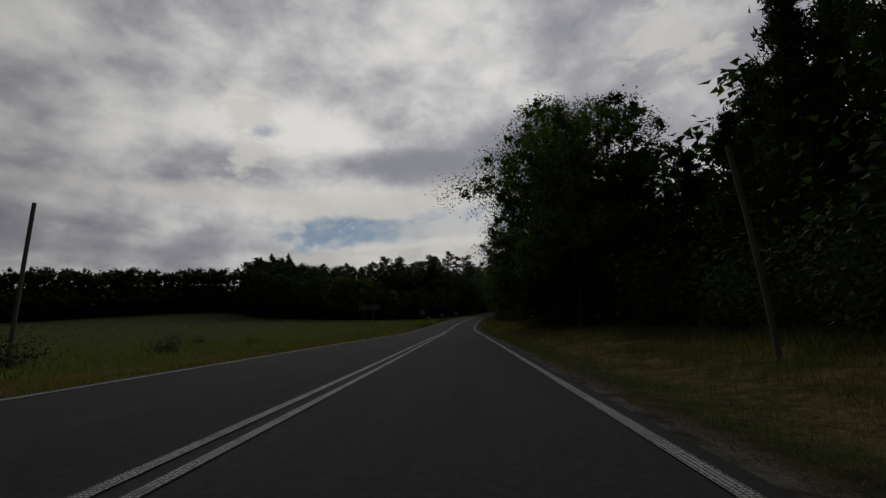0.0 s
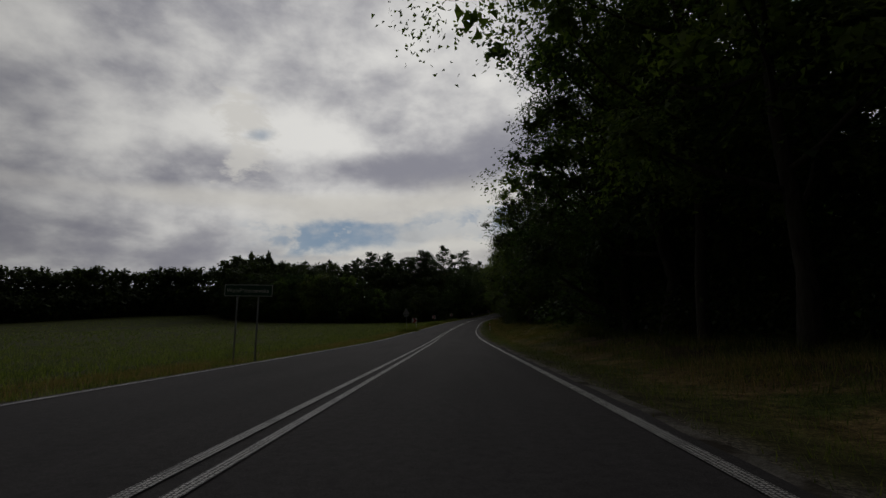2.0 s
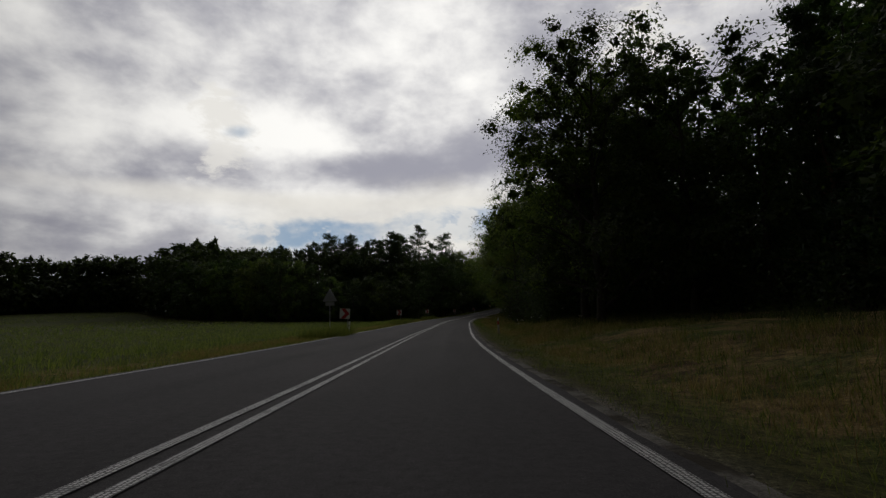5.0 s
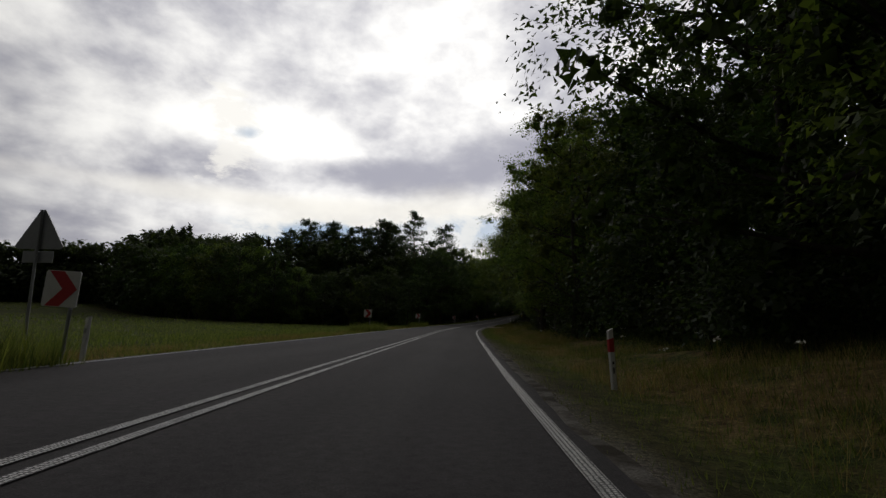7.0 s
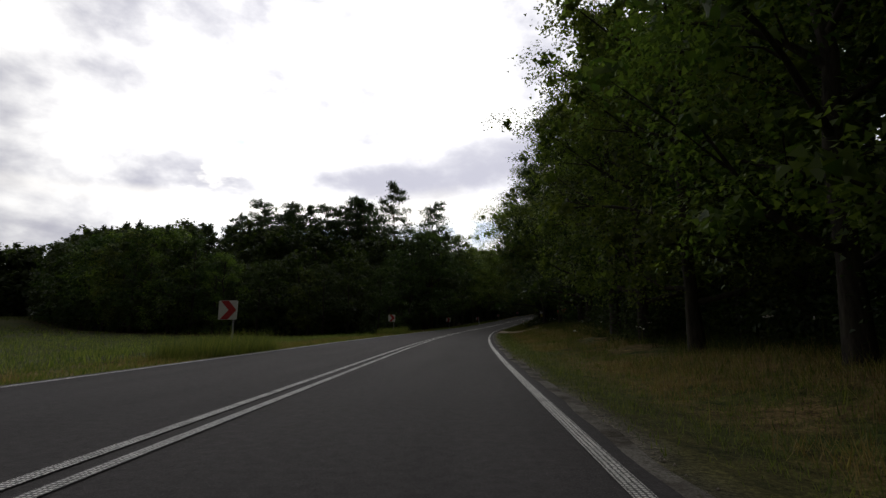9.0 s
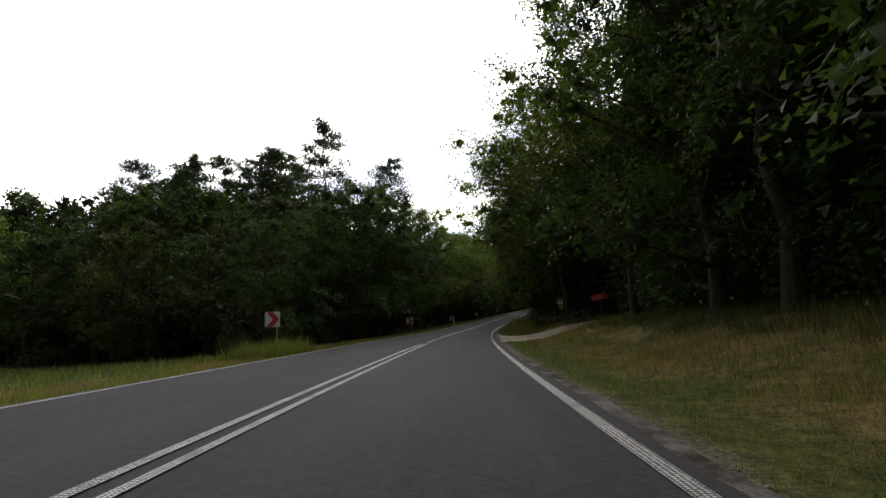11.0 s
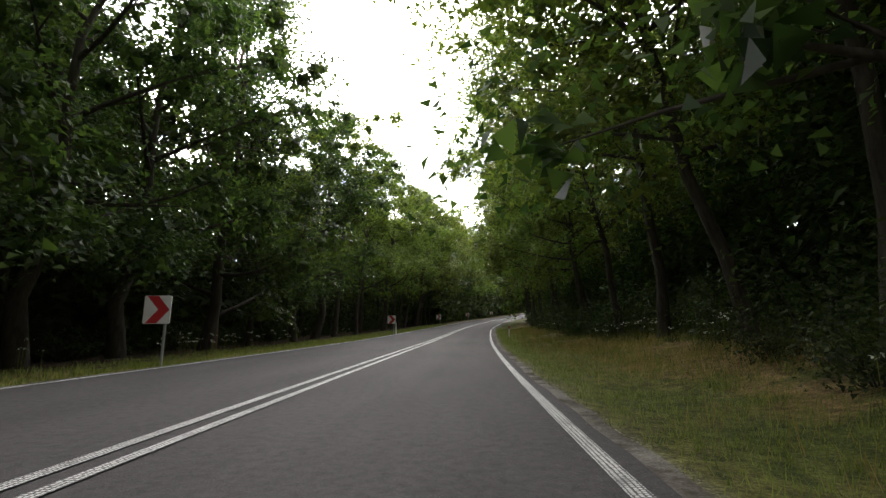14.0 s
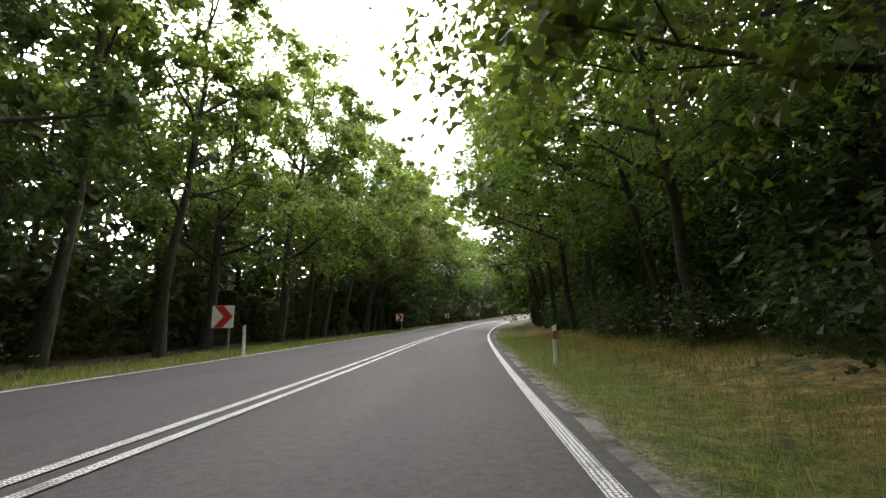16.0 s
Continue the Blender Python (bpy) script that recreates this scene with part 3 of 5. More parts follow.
def broadleaf(height, spread, clear, leaves, leaf, seed, mat, lean=(0, 0), limbs=10, lumps=3, shape=0.75, fat=1.0, lite=False, core=9):
    """A broad-leaved tree: bent tapered trunk, forked limbs, and on each bough a clump of flat leafy sprays round a dense inside."""
    rng = np.random.default_rng(seed)
    r0 = (0.011 * height + 0.05) * fat
    top = np.array([lean[0], lean[1], height * 0.80])
    trunk = [np.array([lean[0] * (t ** 1.3), lean[1] * (t ** 1.3), height * 0.80 * t]) + np.append(rng.normal(size=2) * 0.12 * (i > 0), 0) for i, t in enumerate(np.linspace(0, 1, 8))]
    tubes = [tube(trunk, [r0 * 1.3] + [r0 * (1 - 0.80 * t) for t in np.linspace(0.1, 1, 7)], 8)]
    blobs = []
    for i in range(limbs):
        t = clear + (0.95 - clear) * (i + rng.uniform(0, 0.6)) / limbs
        base = np.array([np.interp(t * 7, range(8), [q[c] for q in trunk]) for c in range(3)])
        ang = i * 2.4 + rng.uniform(-0.5, 0.5)
        u = (t - clear) / (1 - clear)
        reach = spread * (0.50 + 0.50 * math.sin(math.pi * min(1, u * shape + 0.22))) * rng.uniform(0.72, 1.08)
        rise = height * rng.uniform(0.02, 0.14) + height * 0.09 * t
        tip = base + np.array([math.cos(ang) * reach, math.sin(ang) * reach, rise])
        path = curved(base, tip, -0.05 * reach, rng)
        rr = r0 * 0.45 * (1.15 - 0.6 * t)
        if not lite:
            tubes.append(tube(path, list(np.linspace(rr, rr * 0.2, len(path))), 5))
        for j in range(lumps):
            q = path[2 + j % 3] + rng.normal(size=3) * np.array([0.28, 0.28, 0.20]) * reach
            if not lite:
                tubes.append(tube(curved(path[1 + j % 3], q, 0.1, rng, 2), [rr * 0.35, rr * 0.2, rr * 0.06], 4))
            blobs.append((q, reach * rng.uniform(0.26, 0.42)))
        blobs.append((tip, reach * rng.uniform(0.22, 0.36)))
    for j in range(5):
        blobs.append((top + np.array([*rng.normal(size=2) * spread * 0.24, height * rng.uniform(0.0, 0.14)]), spread * rng.uniform(0.22, 0.38)))
    vol = np.array([b[1] ** 2 for b in blobs])
    cnt = np.maximum(12, (leaves * vol / vol.sum())).astype(int)
    cs, ns, cin, nin = [], [], [], []
    per = 16 if leaf < 0.35 else 5
    for (c, r), n in zip(blobs, cnt):
        k = max(3, n // per)
        d = unit(rng.normal(size=(k, 3)) + np.array([0, 0, 0.25]))
        at_ = c + d * (r * rng.uniform(0.62, 1.04, k))[:, None] * np.array([1.05, 1.05, 0.74])
        nrm = unit(d * 0.65 + np.array([0, 0, 0.75]) + rng.normal(size=(k, 3)) * 0.22)
        who = rng.integers(0, k, n)
        # each spray is a flat fan of leaves, tilted with its twig
        off = rng.normal(size=(n, 3)) * (0.15 * r + 0.10 + 0.25 * leaf)
        off -= (off * nrm[who]).sum(1)[:, None] * nrm[who] * 0.72
        cs.append(at_[who] + off)
        ns.append(nrm[who])
        m = core * 3 if lite else core * 4
        d = unit(rng.normal(size=(m, 3)))
        cin.append(c + d * (r * rng.uniform(0.05, 0.52, m))[:, None] * np.array([1, 1, 0.7]))
        nin.append(d)
    V, F = facing_leaves(np.concatenate(cs), np.concatenate(ns), leaf, rng)
    if core:
        V2, F2 = facing_leaves(np.concatenate(cin), np.concatenate(nin), (leaf * 0.95 if lite else 0.34), rng, 1.0, 0.6)
        V, F = np.concatenate([V, V2]), np.concatenate([F, F2 + len(V)])
    F = F[V[F].min(1)[:, 2] > 0.3]
    return Kind(join_tubes(tubes), (V, F), BARK, mat)


def pine(height, seed, clear=0.5, tufts=900, spread=2.6, tuft=0.42, boughs=24, young=False):
    """A Scots pine: tall bare trunk and uneven tiers of boughs, each bearing a few flat pads of needle tufts with gaps between."""
    rng = np.random.default_rng(seed)
    r0 = 0.009 * height + 0.03
    trunk = [np.append(rng.normal(size=2) * 0.05 * i, height * t) for i, t in enumerate(np.linspace(0, 1, 8))]
    tubes = [tube(trunk, [r0 * 1.2] + [r0 * (1 - 0.93 * t) for t in np.linspace(0.12, 1, 7)], 7)]
    cs, ns = [], []
    per = tufts * 3 // boughs
    for i in range(boughs):
        t = clear + (0.985 - clear) * (i + rng.uniform(0, 0.9)) / boughs
        base = np.array([np.interp(t * 7, range(8), [q[c] for q in trunk]) for c in range(3)])
        ang = i * 2.4 + rng.uniform(-0.7, 0.7)
        u = (t - clear) / (1 - clear)
        reach = spread * ((1.0 - 0.90 * u) if young else (1.0 - 0.72 * u ** 2.0) * (0.55 + 0.45 * min(1, u * 4))) * rng.uniform(0.45, 1.15)
        tip = base + np.array([math.cos(ang) * reach, math.sin(ang) * reach, reach * rng.uniform(0.10, 0.45)])
        path = curved(base, tip, -0.06 * reach, rng, 3)
        rr = r0 * 0.30 * (1.1 - 0.8 * u)
        tubes.append(tube(path, list(np.linspace(rr, rr * 0.2, 4)), 4))
        pads = 6
        for k in range(pads):
            f = 0.42 + 0.58 * (k + rng.uniform(0, 0.6)) / pads
            c = base + (tip - base) * f + np.append(rng.normal(size=2) * 0.19 * reach, rng.normal() * 0.08 * reach + 0.10)
            m = max(3, per // pads)
            cs.append(c + rng.normal(size=(m, 3)) * np.array([1, 1, 0.50]) * (0.13 * reach + 0.14 + 0.12 * tuft))
            ns.append(np.repeat(unit((tip - base) * 0.5 + np.array([0, 0, 1.0]))[None], m, 0))
    k = max(6, per // 2)
    cs.append(np.array(trunk[-1]) + rng.normal(size=(k, 3)) * np.array([0.16, 0.16, 0.40]) - np.array([0, 0, 0.25]))
    ns.append(np.repeat(np.array([[0, 0, 1.0]]), k, 0))
    cs, up = np.concatenate(cs), np.concatenate(ns)
    # needle tufts point up and outwards
    n = len(cs)
    a = unit(up + rng.normal(size=(n, 3)) * 0.75)
    b = unit(np.cross(a, rng.normal(size=(n, 3))))
    L = (tuft * rng.uniform(0.6, 1.3, n))[:, None]
    V = np.stack([cs - b * L * 0.17, cs + b * L * 0.17, cs + a * L], 1).reshape(-1, 3)
    return Kind(join_tubes(tubes), (V, np.arange(3 * n).reshape(n, 3)), PINE_BARK, NEEDLES)


def shrub(size, seed, leaves=900, leaf=0.16, mat=None):
    rng = np.random.default_rng(seed)
    tubes, cs = [], []
    for i in range(9):
        a = rng.uniform(0, 6.28)
        tip = np.array([math.cos(a) * size * 0.6, math.sin(a) * size * 0.6, size * rng.uniform(0.35, 1.0)])
        tubes.append(tube(curved((0, 0, 0), tip, 0.05, rng, 3), [0.03, 0.022, 0.014, 0.006], 4))
        n = leaves // 9
        cs.append(tip * rng.uniform(0.25, 1.05, n)[:, None] + rng.normal(size=(n, 3)) * size * 0.17)
    cs = np.concatenate(cs)
    cs = cs[cs[:, 2] > 0.02]
    out = unit(cs - np.array([0, 0, size * 0.4])) * 0.5 + np.array([0, 0, 0.7])
    return Kind(join_tubes(tubes), facing_leaves(cs, out, leaf, rng, 0.7, 0.5), BARK, mat or SHRUB_LEAF, ("stem", "foliage"))


def plant(name, kind, place, turn, scale, label, category, group, tilt=(0, 0)):
    """One tree or bush as a thing with its parts; alike ones share their meshes."""
    ob = tagged(new(name), label, category, group)
    ob.matrix_basis = Matrix.Translation(place) @ pose(0, 0, 0, tilt[0], tilt[1], 0) @ pose(0, 0, 0, 0, 0, turn) @ Matrix.Diagonal((scale, scale, scale, 1))
    for me in kind.meshes():
        under(new(me.name.split(".")[0], me), ob)
    return ob


class Mass:
    """Trees too deep in the wood to be told apart, joined into one mesh."""

    def __init__(self):
        self.V, self.F, self.M, self.n = [], [], [], 0

    def add(self, kind, place, turn, scale):
        a = radians(turn)
        R = np.array([[math.cos(a), -math.sin(a), 0], [math.sin(a), math.cos(a), 0], [0, 0, 1]]) * scale
        wood, leaf = kind.wood[1][:0 if kind.names[0] == "stem" else None], kind.leaves[1]
        for v, f, m in ((kind.wood[0], np.concatenate([wood[:, [0, 1, 2]], wood[:, [0, 2, 3]]]), 0), (kind.leaves[0], leaf if leaf.shape[1] == 3 else leaf[:, [1, 2, 3]], 1 if kind.green is not NEEDLES else 2)):
            self.V.append(v @ R.T + np.array(place))
            self.F.append(f + self.n)
            self.M.append(np.full(len(f), m))
            self.n += len(v)

    def finish(self, name, label, category):
        me = fast_mesh(name, np.concatenate(self.V), np.concatenate(self.F), [BARK, OAK_LEAF, NEEDLES], np.concatenate(self.M))
        return tagged(new(name, me), label, category, kind="stuff")


NEAR_OAKS = [broadleaf(17, 3.7, 0.08, 9000, 0.20, 11, OAK_LEAF, limbs=14), broadleaf(18, 3.9, 0.12, 9000, 0.20, 12, LIME_LEAF, limbs=13), broadleaf(16, 3.6, 0.06, 9000, 0.20, 13, OAK_LEAF, limbs=15)]
TALL_OAKS = [broadleaf(19, 4.9, 0.20, 11000, 0.20, 14, OAK_LEAF, limbs=14, fat=1.1), broadleaf(20, 4.8, 0.22, 11000, 0.20, 15, LIME_LEAF, limbs=14, fat=1.1)]
ARCH_OAKS = [broadleaf(19, 5.9, 0.30, 20000, 0.17, 16, LIME_LEAF, limbs=15, fat=0.72), broadleaf(20, 5.7, 0.30, 20000, 0.17, 17, LIME_LEAF, limbs=15, fat=0.7)]
BIG_OAKS = [broadleaf(22, 4.9, 0.06, 18000, 0.165, 61, OAK_LEAF, limbs=18), broadleaf(23, 5.2, 0.10, 18000, 0.165, 62, LIME_LEAF, limbs=18), broadleaf(21, 4.8, 0.05, 18000, 0.165, 63, OAK_LEAF, limbs=18)]
BACK_OAKS = [broadleaf(22, 5.0, 0.06, 7000, 0.25, 64, OAK_LEAF, limbs=16, lumps=2), broadleaf(23, 5.1, 0.08, 7000, 0.25, 65, OAK_LEAF, limbs=16, lumps=2)]
RIM_OAKS = [broadleaf(17, 4.1, 0.05, 5200, 0.27, 66, OAK_LEAF, limbs=14, lumps=2), broadleaf(16, 4.3, 0.04, 5200, 0.27, 67, OAK_LEAF, limbs=14, lumps=2), broadleaf(17, 4.0, 0.05, 5200, 0.27, 68, LIME_LEAF, limbs=14, lumps=2)]
SLIM_OAKS = [broadleaf(20, 3.5, 0.34, 9000, 0.20, 18, LIME_LEAF, limbs=13, fat=0.75), broadleaf(19, 3.8, 0.28, 9000, 0.20, 19, LIME_LEAF, limbs=13, fat=0.7)]
INNER_OAKS = [broadleaf(17, 4.6, 0.10, 2200, 0.42, 24, OAK_LEAF, limbs=12, lumps=2, lite=True), broadleaf(16, 4.4, 0.08, 2200, 0.42, 25, LIME_LEAF, limbs=12, lumps=2, lite=True)]
MID_OAKS = [broadleaf(17, 5.2, 0.05, 1000, 0.66, 21, OAK_LEAF, limbs=11, lumps=2, lite=True, core=4), broadleaf(16, 5.0, 0.04, 1000, 0.66, 22, OAK_LEAF, limbs=11, lumps=2, lite=True, core=4)]
FAR_TREES = [broadleaf(20, 5.4, 0.03, 620, 1.0, 31, OAK_LEAF, limbs=11, lumps=1, shape=0.55, lite=True, core=4), broadleaf(18, 5.2, 0.02, 620, 1.0, 32, OAK_LEAF, limbs=11, lumps=1, shape=0.55, lite=True, core=4)]
PINES = [pine(24, 41, 0.42, 2300, 4.2, 0.42, 30), pine(22, 42, 0.38, 2300, 3.9, 0.42, 30), pine(25, 43, 0.46, 2300, 4.4, 0.42, 28)]
YOUNG_PINES = [pine(14, 44, 0.04, 3400, 3.0, 0.30, 44, True), pine(12, 45, 0.04, 3200, 2.7, 0.28, 42, True)]
POINTED_PINES = [pine(24, 48, 0.18, 420, 3.4, 0.95, 26, True), pine(22, 49, 0.12, 400, 3.1, 0.95, 26, True)]
FAR_PINES = [pine(24, 46, 0.30, 260, 4.0, 1.2, 16), pine(22, 47, 0.40, 260, 4.0, 1.2, 16)]
SHRUBS = [shrub(2.4, 51, 1300, 0.15), shrub(3.2, 52, 1600, 0.17), shrub(1.8, 53, 1100, 0.13)]
LOW_WOOD = [shrub(4.5, 54, 640, 0.62, OAK_LEAF), shrub(5.5, 55, 720, 0.66, OAK_LEAF)]

woods = random.Random(7)


def recess(s):
    return float(sstep(s, 38, 48) * (1 - sstep(s, 70, 80)))


def grow(kinds, s, e, scale, label, category, group, name="tree", tilt=(0, 0), turn=None):
    p = ground_at(s, e)
    p.z -= 0.10
    return plant(name, woods.choice(kinds), p, woods.uniform(0, 360) if turn is None else turn, scale, label, category, group, tilt)


def stand(kinds, s, e, height, label, category, group, name="oak_tree", tilt=(0, 0)):
    """A tree of a given height beside the road."""
    k = woods.choice(kinds)
    p = ground_at(s, e)
    p.z -= 0.10
    return plant(name, k, p, woods.uniform(0, 360), height / k.leaves[0][:, 2].max(), label, category, group, tilt)


def on_track(s, e, margin=1.0):
    return e > 0 and float(track_dist(s, e)) < margin


def right_woods():
    g = "trees at the edge of the wood beside the road"
    oak, far = "full-leaved oak at the edge of the wood", "dark green pine at the edge of the wood"
    # before the big oaks: pines standing back
    for s, e, h in ((-15, 15, 17), (-11, 18, 19), (-7, 16.0, 18), (-4, 17.5, 18.5), (-1, 20.5, 19.5), (1.5, 17.0, 17.5), (6, 22.0, 20), (4.5, 18.8, 17), (9.5, 20.0, 16.5), (13, 20, 15), (16, 18.5, 13)):
        stand(YOUNG_PINES, s, e, h, far, "pine", g, "pine_tree")
    # the spreading oaks that reach over the road
    for s, e, h in ((18.5, 11.0, 18.2), (22.5, 10.2, 20.0), (27, 10.8, 21.2), (31, 10.6, 21.5), (35.5, 10.9, 21), (39.0, 13.8, 22), (43.5, 14.4, 20.5), (47.5, 16.5, 20)):
        stand(ARCH_OAKS if s == 22.5 else TALL_OAKS if s < 28 else BIG_OAKS, s, e, h, "spreading oak reaching out towards the road", "oak", g, "oak_tree")
    for s, e, h in ((20, 15.5, 18.3), (25, 15.5, 21.8), (31, 15.5, 22.5), (37, 15.5, 23), (42, 17.0, 23), (50, 19.0, 21)):
        stand(BACK_OAKS, s, e, h, "tall oak in the second row of the wood", "oak", g)
    # the gap with lower trees behind the grassy bank
    for kinds, s, e, h in ((NEAR_OAKS, 53.5, 16.0, 14.5), (YOUNG_PINES, 58, 16.5, 12.5), (YOUNG_PINES, 62, 17.0, 13), (NEAR_OAKS, 66, 17.0, 12.5), (NEAR_OAKS, 70, 15.2, 15), (NEAR_OAKS, 60, 21, 15.5), (NEAR_OAKS, 66, 21.5, 16.5)):
        stand(kinds, s, e, h, "tree behind the grassy bank", "tree", g, "tree")
    for s, e, h in ((72, 10.9, 18.5), (76, 11, 19.5), (80.5, 12.4, 21), (85, 12.5, 21.5), (78, 16, 21), (84, 18, 21.5), (90, 16.8, 21), (93.5, 14.6, 12.5)):
        stand(BIG_OAKS if e < 14 else BACK_OAKS, s, e, h, "tall oak at the edge of the wood", "oak", g)
    for s, e, k in ((96.6, 9.6, 1.1), (98.6, 10.0, 1.25), (100.3, 9.8, 1.1), (86.5, 10.6, 1.2), (90.0, 10.8, 1.3), (93.2, 10.8, 1.3)):
        grow(SHRUBS, s, e, k, "leafy bush at the foot of the wood", "bush", "bushes at the foot of the wood", "bush")
    # a slender oak that stands forward of young pines
    stand(NEAR_OAKS, 98, 8.8, 13.8, "slender oak standing forward of the young pines", "oak", g)
    for s, e, h in ((94.5, 12.6, 13.5), (97.5, 13.5, 15), (101, 13.0, 15.5), (106, 15, 17.5)):
        stand(YOUNG_PINES, s, e, h, far, "pine", g, "pine_tree")
    for s, e, h in ((104, 11, 17), (108, 9.6, 16.8), (112, 12.5, 19.5), (114, 9.4, 15.5), (120, 9.9, 17.5), (118, 15, 21.5), (126, 10.3, 19.5), (126, 16, 21.5), (132, 12.9, 20.5), (138, 12.9, 21), (144, 12.2, 21.5), (149, 12.4, 21.5), (132, 16.5, 22), (141, 17.5, 22.5), (150, 18.5, 22.5), (157, 19.5, 22)):
        stand(BIG_OAKS if e < 14 else BACK_OAKS, s, e, h, "broad oak with boughs hanging low over the verge" if e < 11 else oak, "oak", g)
    stand(ARCH_OAKS, 155.4, 11.0, 20.5, "high-crowned oak with a bare trunk beside the sandy track", "oak", g, "oak_tree", (0, -2))
    for s, e, h in ((172.5, 10.2, 21.5), (176.5, 10.4, 23.5), (152.5, 14.8, 22), (156.0, 17.0, 23), (161.0, 15.5, 22), (172, 14.6, 24), (168.8, 19.5, 23), (160, 23.0, 24), (176, 16.0, 24), (181, 15.0, 23), (186, 16.0, 21), (192, 16.5, 20), (198, 15.5, 19), (204, 16.5, 19), (211, 16, 19), (218, 16.5, 19), (226, 16, 19), (234, 16, 20), (243, 15, 20), (252, 15, 20)):
        stand(ARCH_OAKS if s == 172.5 else BIG_OAKS[:1] if e < 12 else BACK_OAKS, s, e, h, oak, "oak", g, "oak_tree", (0, -4 if e < 12 else 0))
    # big leaning trees whose boughs roof the road
    for s, e, h, tl in ((180.5, 10.2, 22, -3), (185.5, 10.4, 21.5, -17), (191, 10.0, 22, -5), (198, 10.4, 21, -12), (204.5, 10.0, 21, -8), (210, 11.6, 21, -15), (217, 9.8, 21, -9), (223, 10.8, 20, -12), (229, 9.8, 21, -9), (235, 9.4, 22, -9), (242, 9.0, 22, -8), (250, 9.0, 21, -8), (258, 8.8, 21, -8)):
        stand(ARCH_OAKS, s, e, h, "leaning tree with mossy trunk arching over the road", "tree", g, "tree", (2, tl))
    for s, e, h, tl in ((262, 9.2, 20, -8), (266, 8.8, 20, -8), (271, 8.6, 17, -10), (275, 8.8, 20, -8), (280, 8.4, 16, -8), (285, 8.8, 20, -7), (290, 8.4, 16, -8), (296, 9, 19, -6), (302, 8.4, 15, -6), (308, 9, 19, -5), (315, 8.6, 15, -4), (321, 9, 19, -4), (328, 8.6, 16, -2), (336, 9, 19, -3), (344, 9, 17, 0), (352, 9.5, 19, 0), (360, 9.5, 17, 0), (368, 10, 19, 0)):
        stand(INNER_OAKS, s, e, h, "leafy tree leaning over the far end of the road", "tree", g, "tree", (2, tl))
    m = Mass()
    for e0, e1, step, kinds, sc in ((14.5, 18, 5.2, INNER_OAKS, 1.0), (20, 25, 6.0, MID_OAKS, 1.1), (29, 40, 5.0, FAR_TREES + FAR_PINES, 1.1)):
        s = -40.0
        while s < 425:
            low = 1 - 0.45 * float(1 - sstep(s, 14, 22)) * (e0 < 20) - 0.12 * float(sstep(s, 178, 186) * (1 - sstep(s, 250, 262))) * (e0 < 28)
            e = woods.uniform(e0, e1) + 7.0 * recess(s) + 3.0 * float(1 - sstep(s, 14, 22))
            if not on_track(s, e, 0.5):
                m.add(woods.choice(kinds), ground_at(s, e), woods.uniform(0, 360), sc * low * woods.uniform(0.85, 1.1) * (1.15 if s > 120 else 0.95))
            s += woods.uniform(0.8, 1.2) * step * (1.0 if s < 250 else 1.6)
    for e0, e1, step in ((15, 17, 3.2), (20, 24, 3.8), (28, 33, 4.5), (40, 48, 5.0)):
        s = -40.0
        while s < 425:
            e = woods.uniform(e0, e1) + 6.0 * recess(s)
            if not on_track(s, e, 0.5):
                m.add(woods.choice(LOW_WOOD if e0 > 16 else SHRUBS), ground_at(s, e), woods.uniform(0, 360), woods.uniform(0.8, 1.5) * (1 if e0 > 16 else 1.5))
            s += woods.uniform(0.8, 1.2) * step * (1.0 if s < 250 else 1.6)
    for i in range(130):
        m.add(woods.choice(FAR_TREES + POINTED_PINES), ground_at(woods.uniform(-40, 420), woods.uniform(44, 110)), woods.uniform(0, 360), woods.uniform(0.9, 1.15))
    m.finish("deep_woods", "deep dark mixed wood with dense undergrowth", "woods")
    g3 = "bushes at the foot of the wood"
    s = -20.0
    while s < 260:
        e = 11.2 + woods.uniform(-0.8, 1.6) + 5.5 * recess(s) + 2.5 * float(1 - sstep(s, 12, 22)) - 0.6 * float(sstep(s, 175, 185)) + 2.2 * float(sstep(s, 136, 146) * (1 - sstep(s, 168, 176)))
        if not on_track(s, e, 1.6) and not 167 < s < 178:
            grow(SHRUBS, s, e, woods.uniform(0.8, 1.35), "leafy bush at the foot of the wood", "bush", g3, "bush")
        s += woods.uniform(1.9, 2.9)


def track_bushes():
    for s, e, k in ((174.6, 8.8, 0.42), (176.2, 8.1, 0.5), (175.6, 11.6, 0.5), (177.6, 8.9, 0.6), (173.4, 11.4, 0.45), (178.8, 8.5, 0.6), (177.0, 11.0, 0.7), (172.6, 12.8, 0.5), (180.2, 9.3, 0.65), (182.0, 8.9, 0.55)):
        grow(SHRUBS, s, e, k, "low leafy bush beside the notice board", "bush", "low bushes beside the sandy track", "bush")


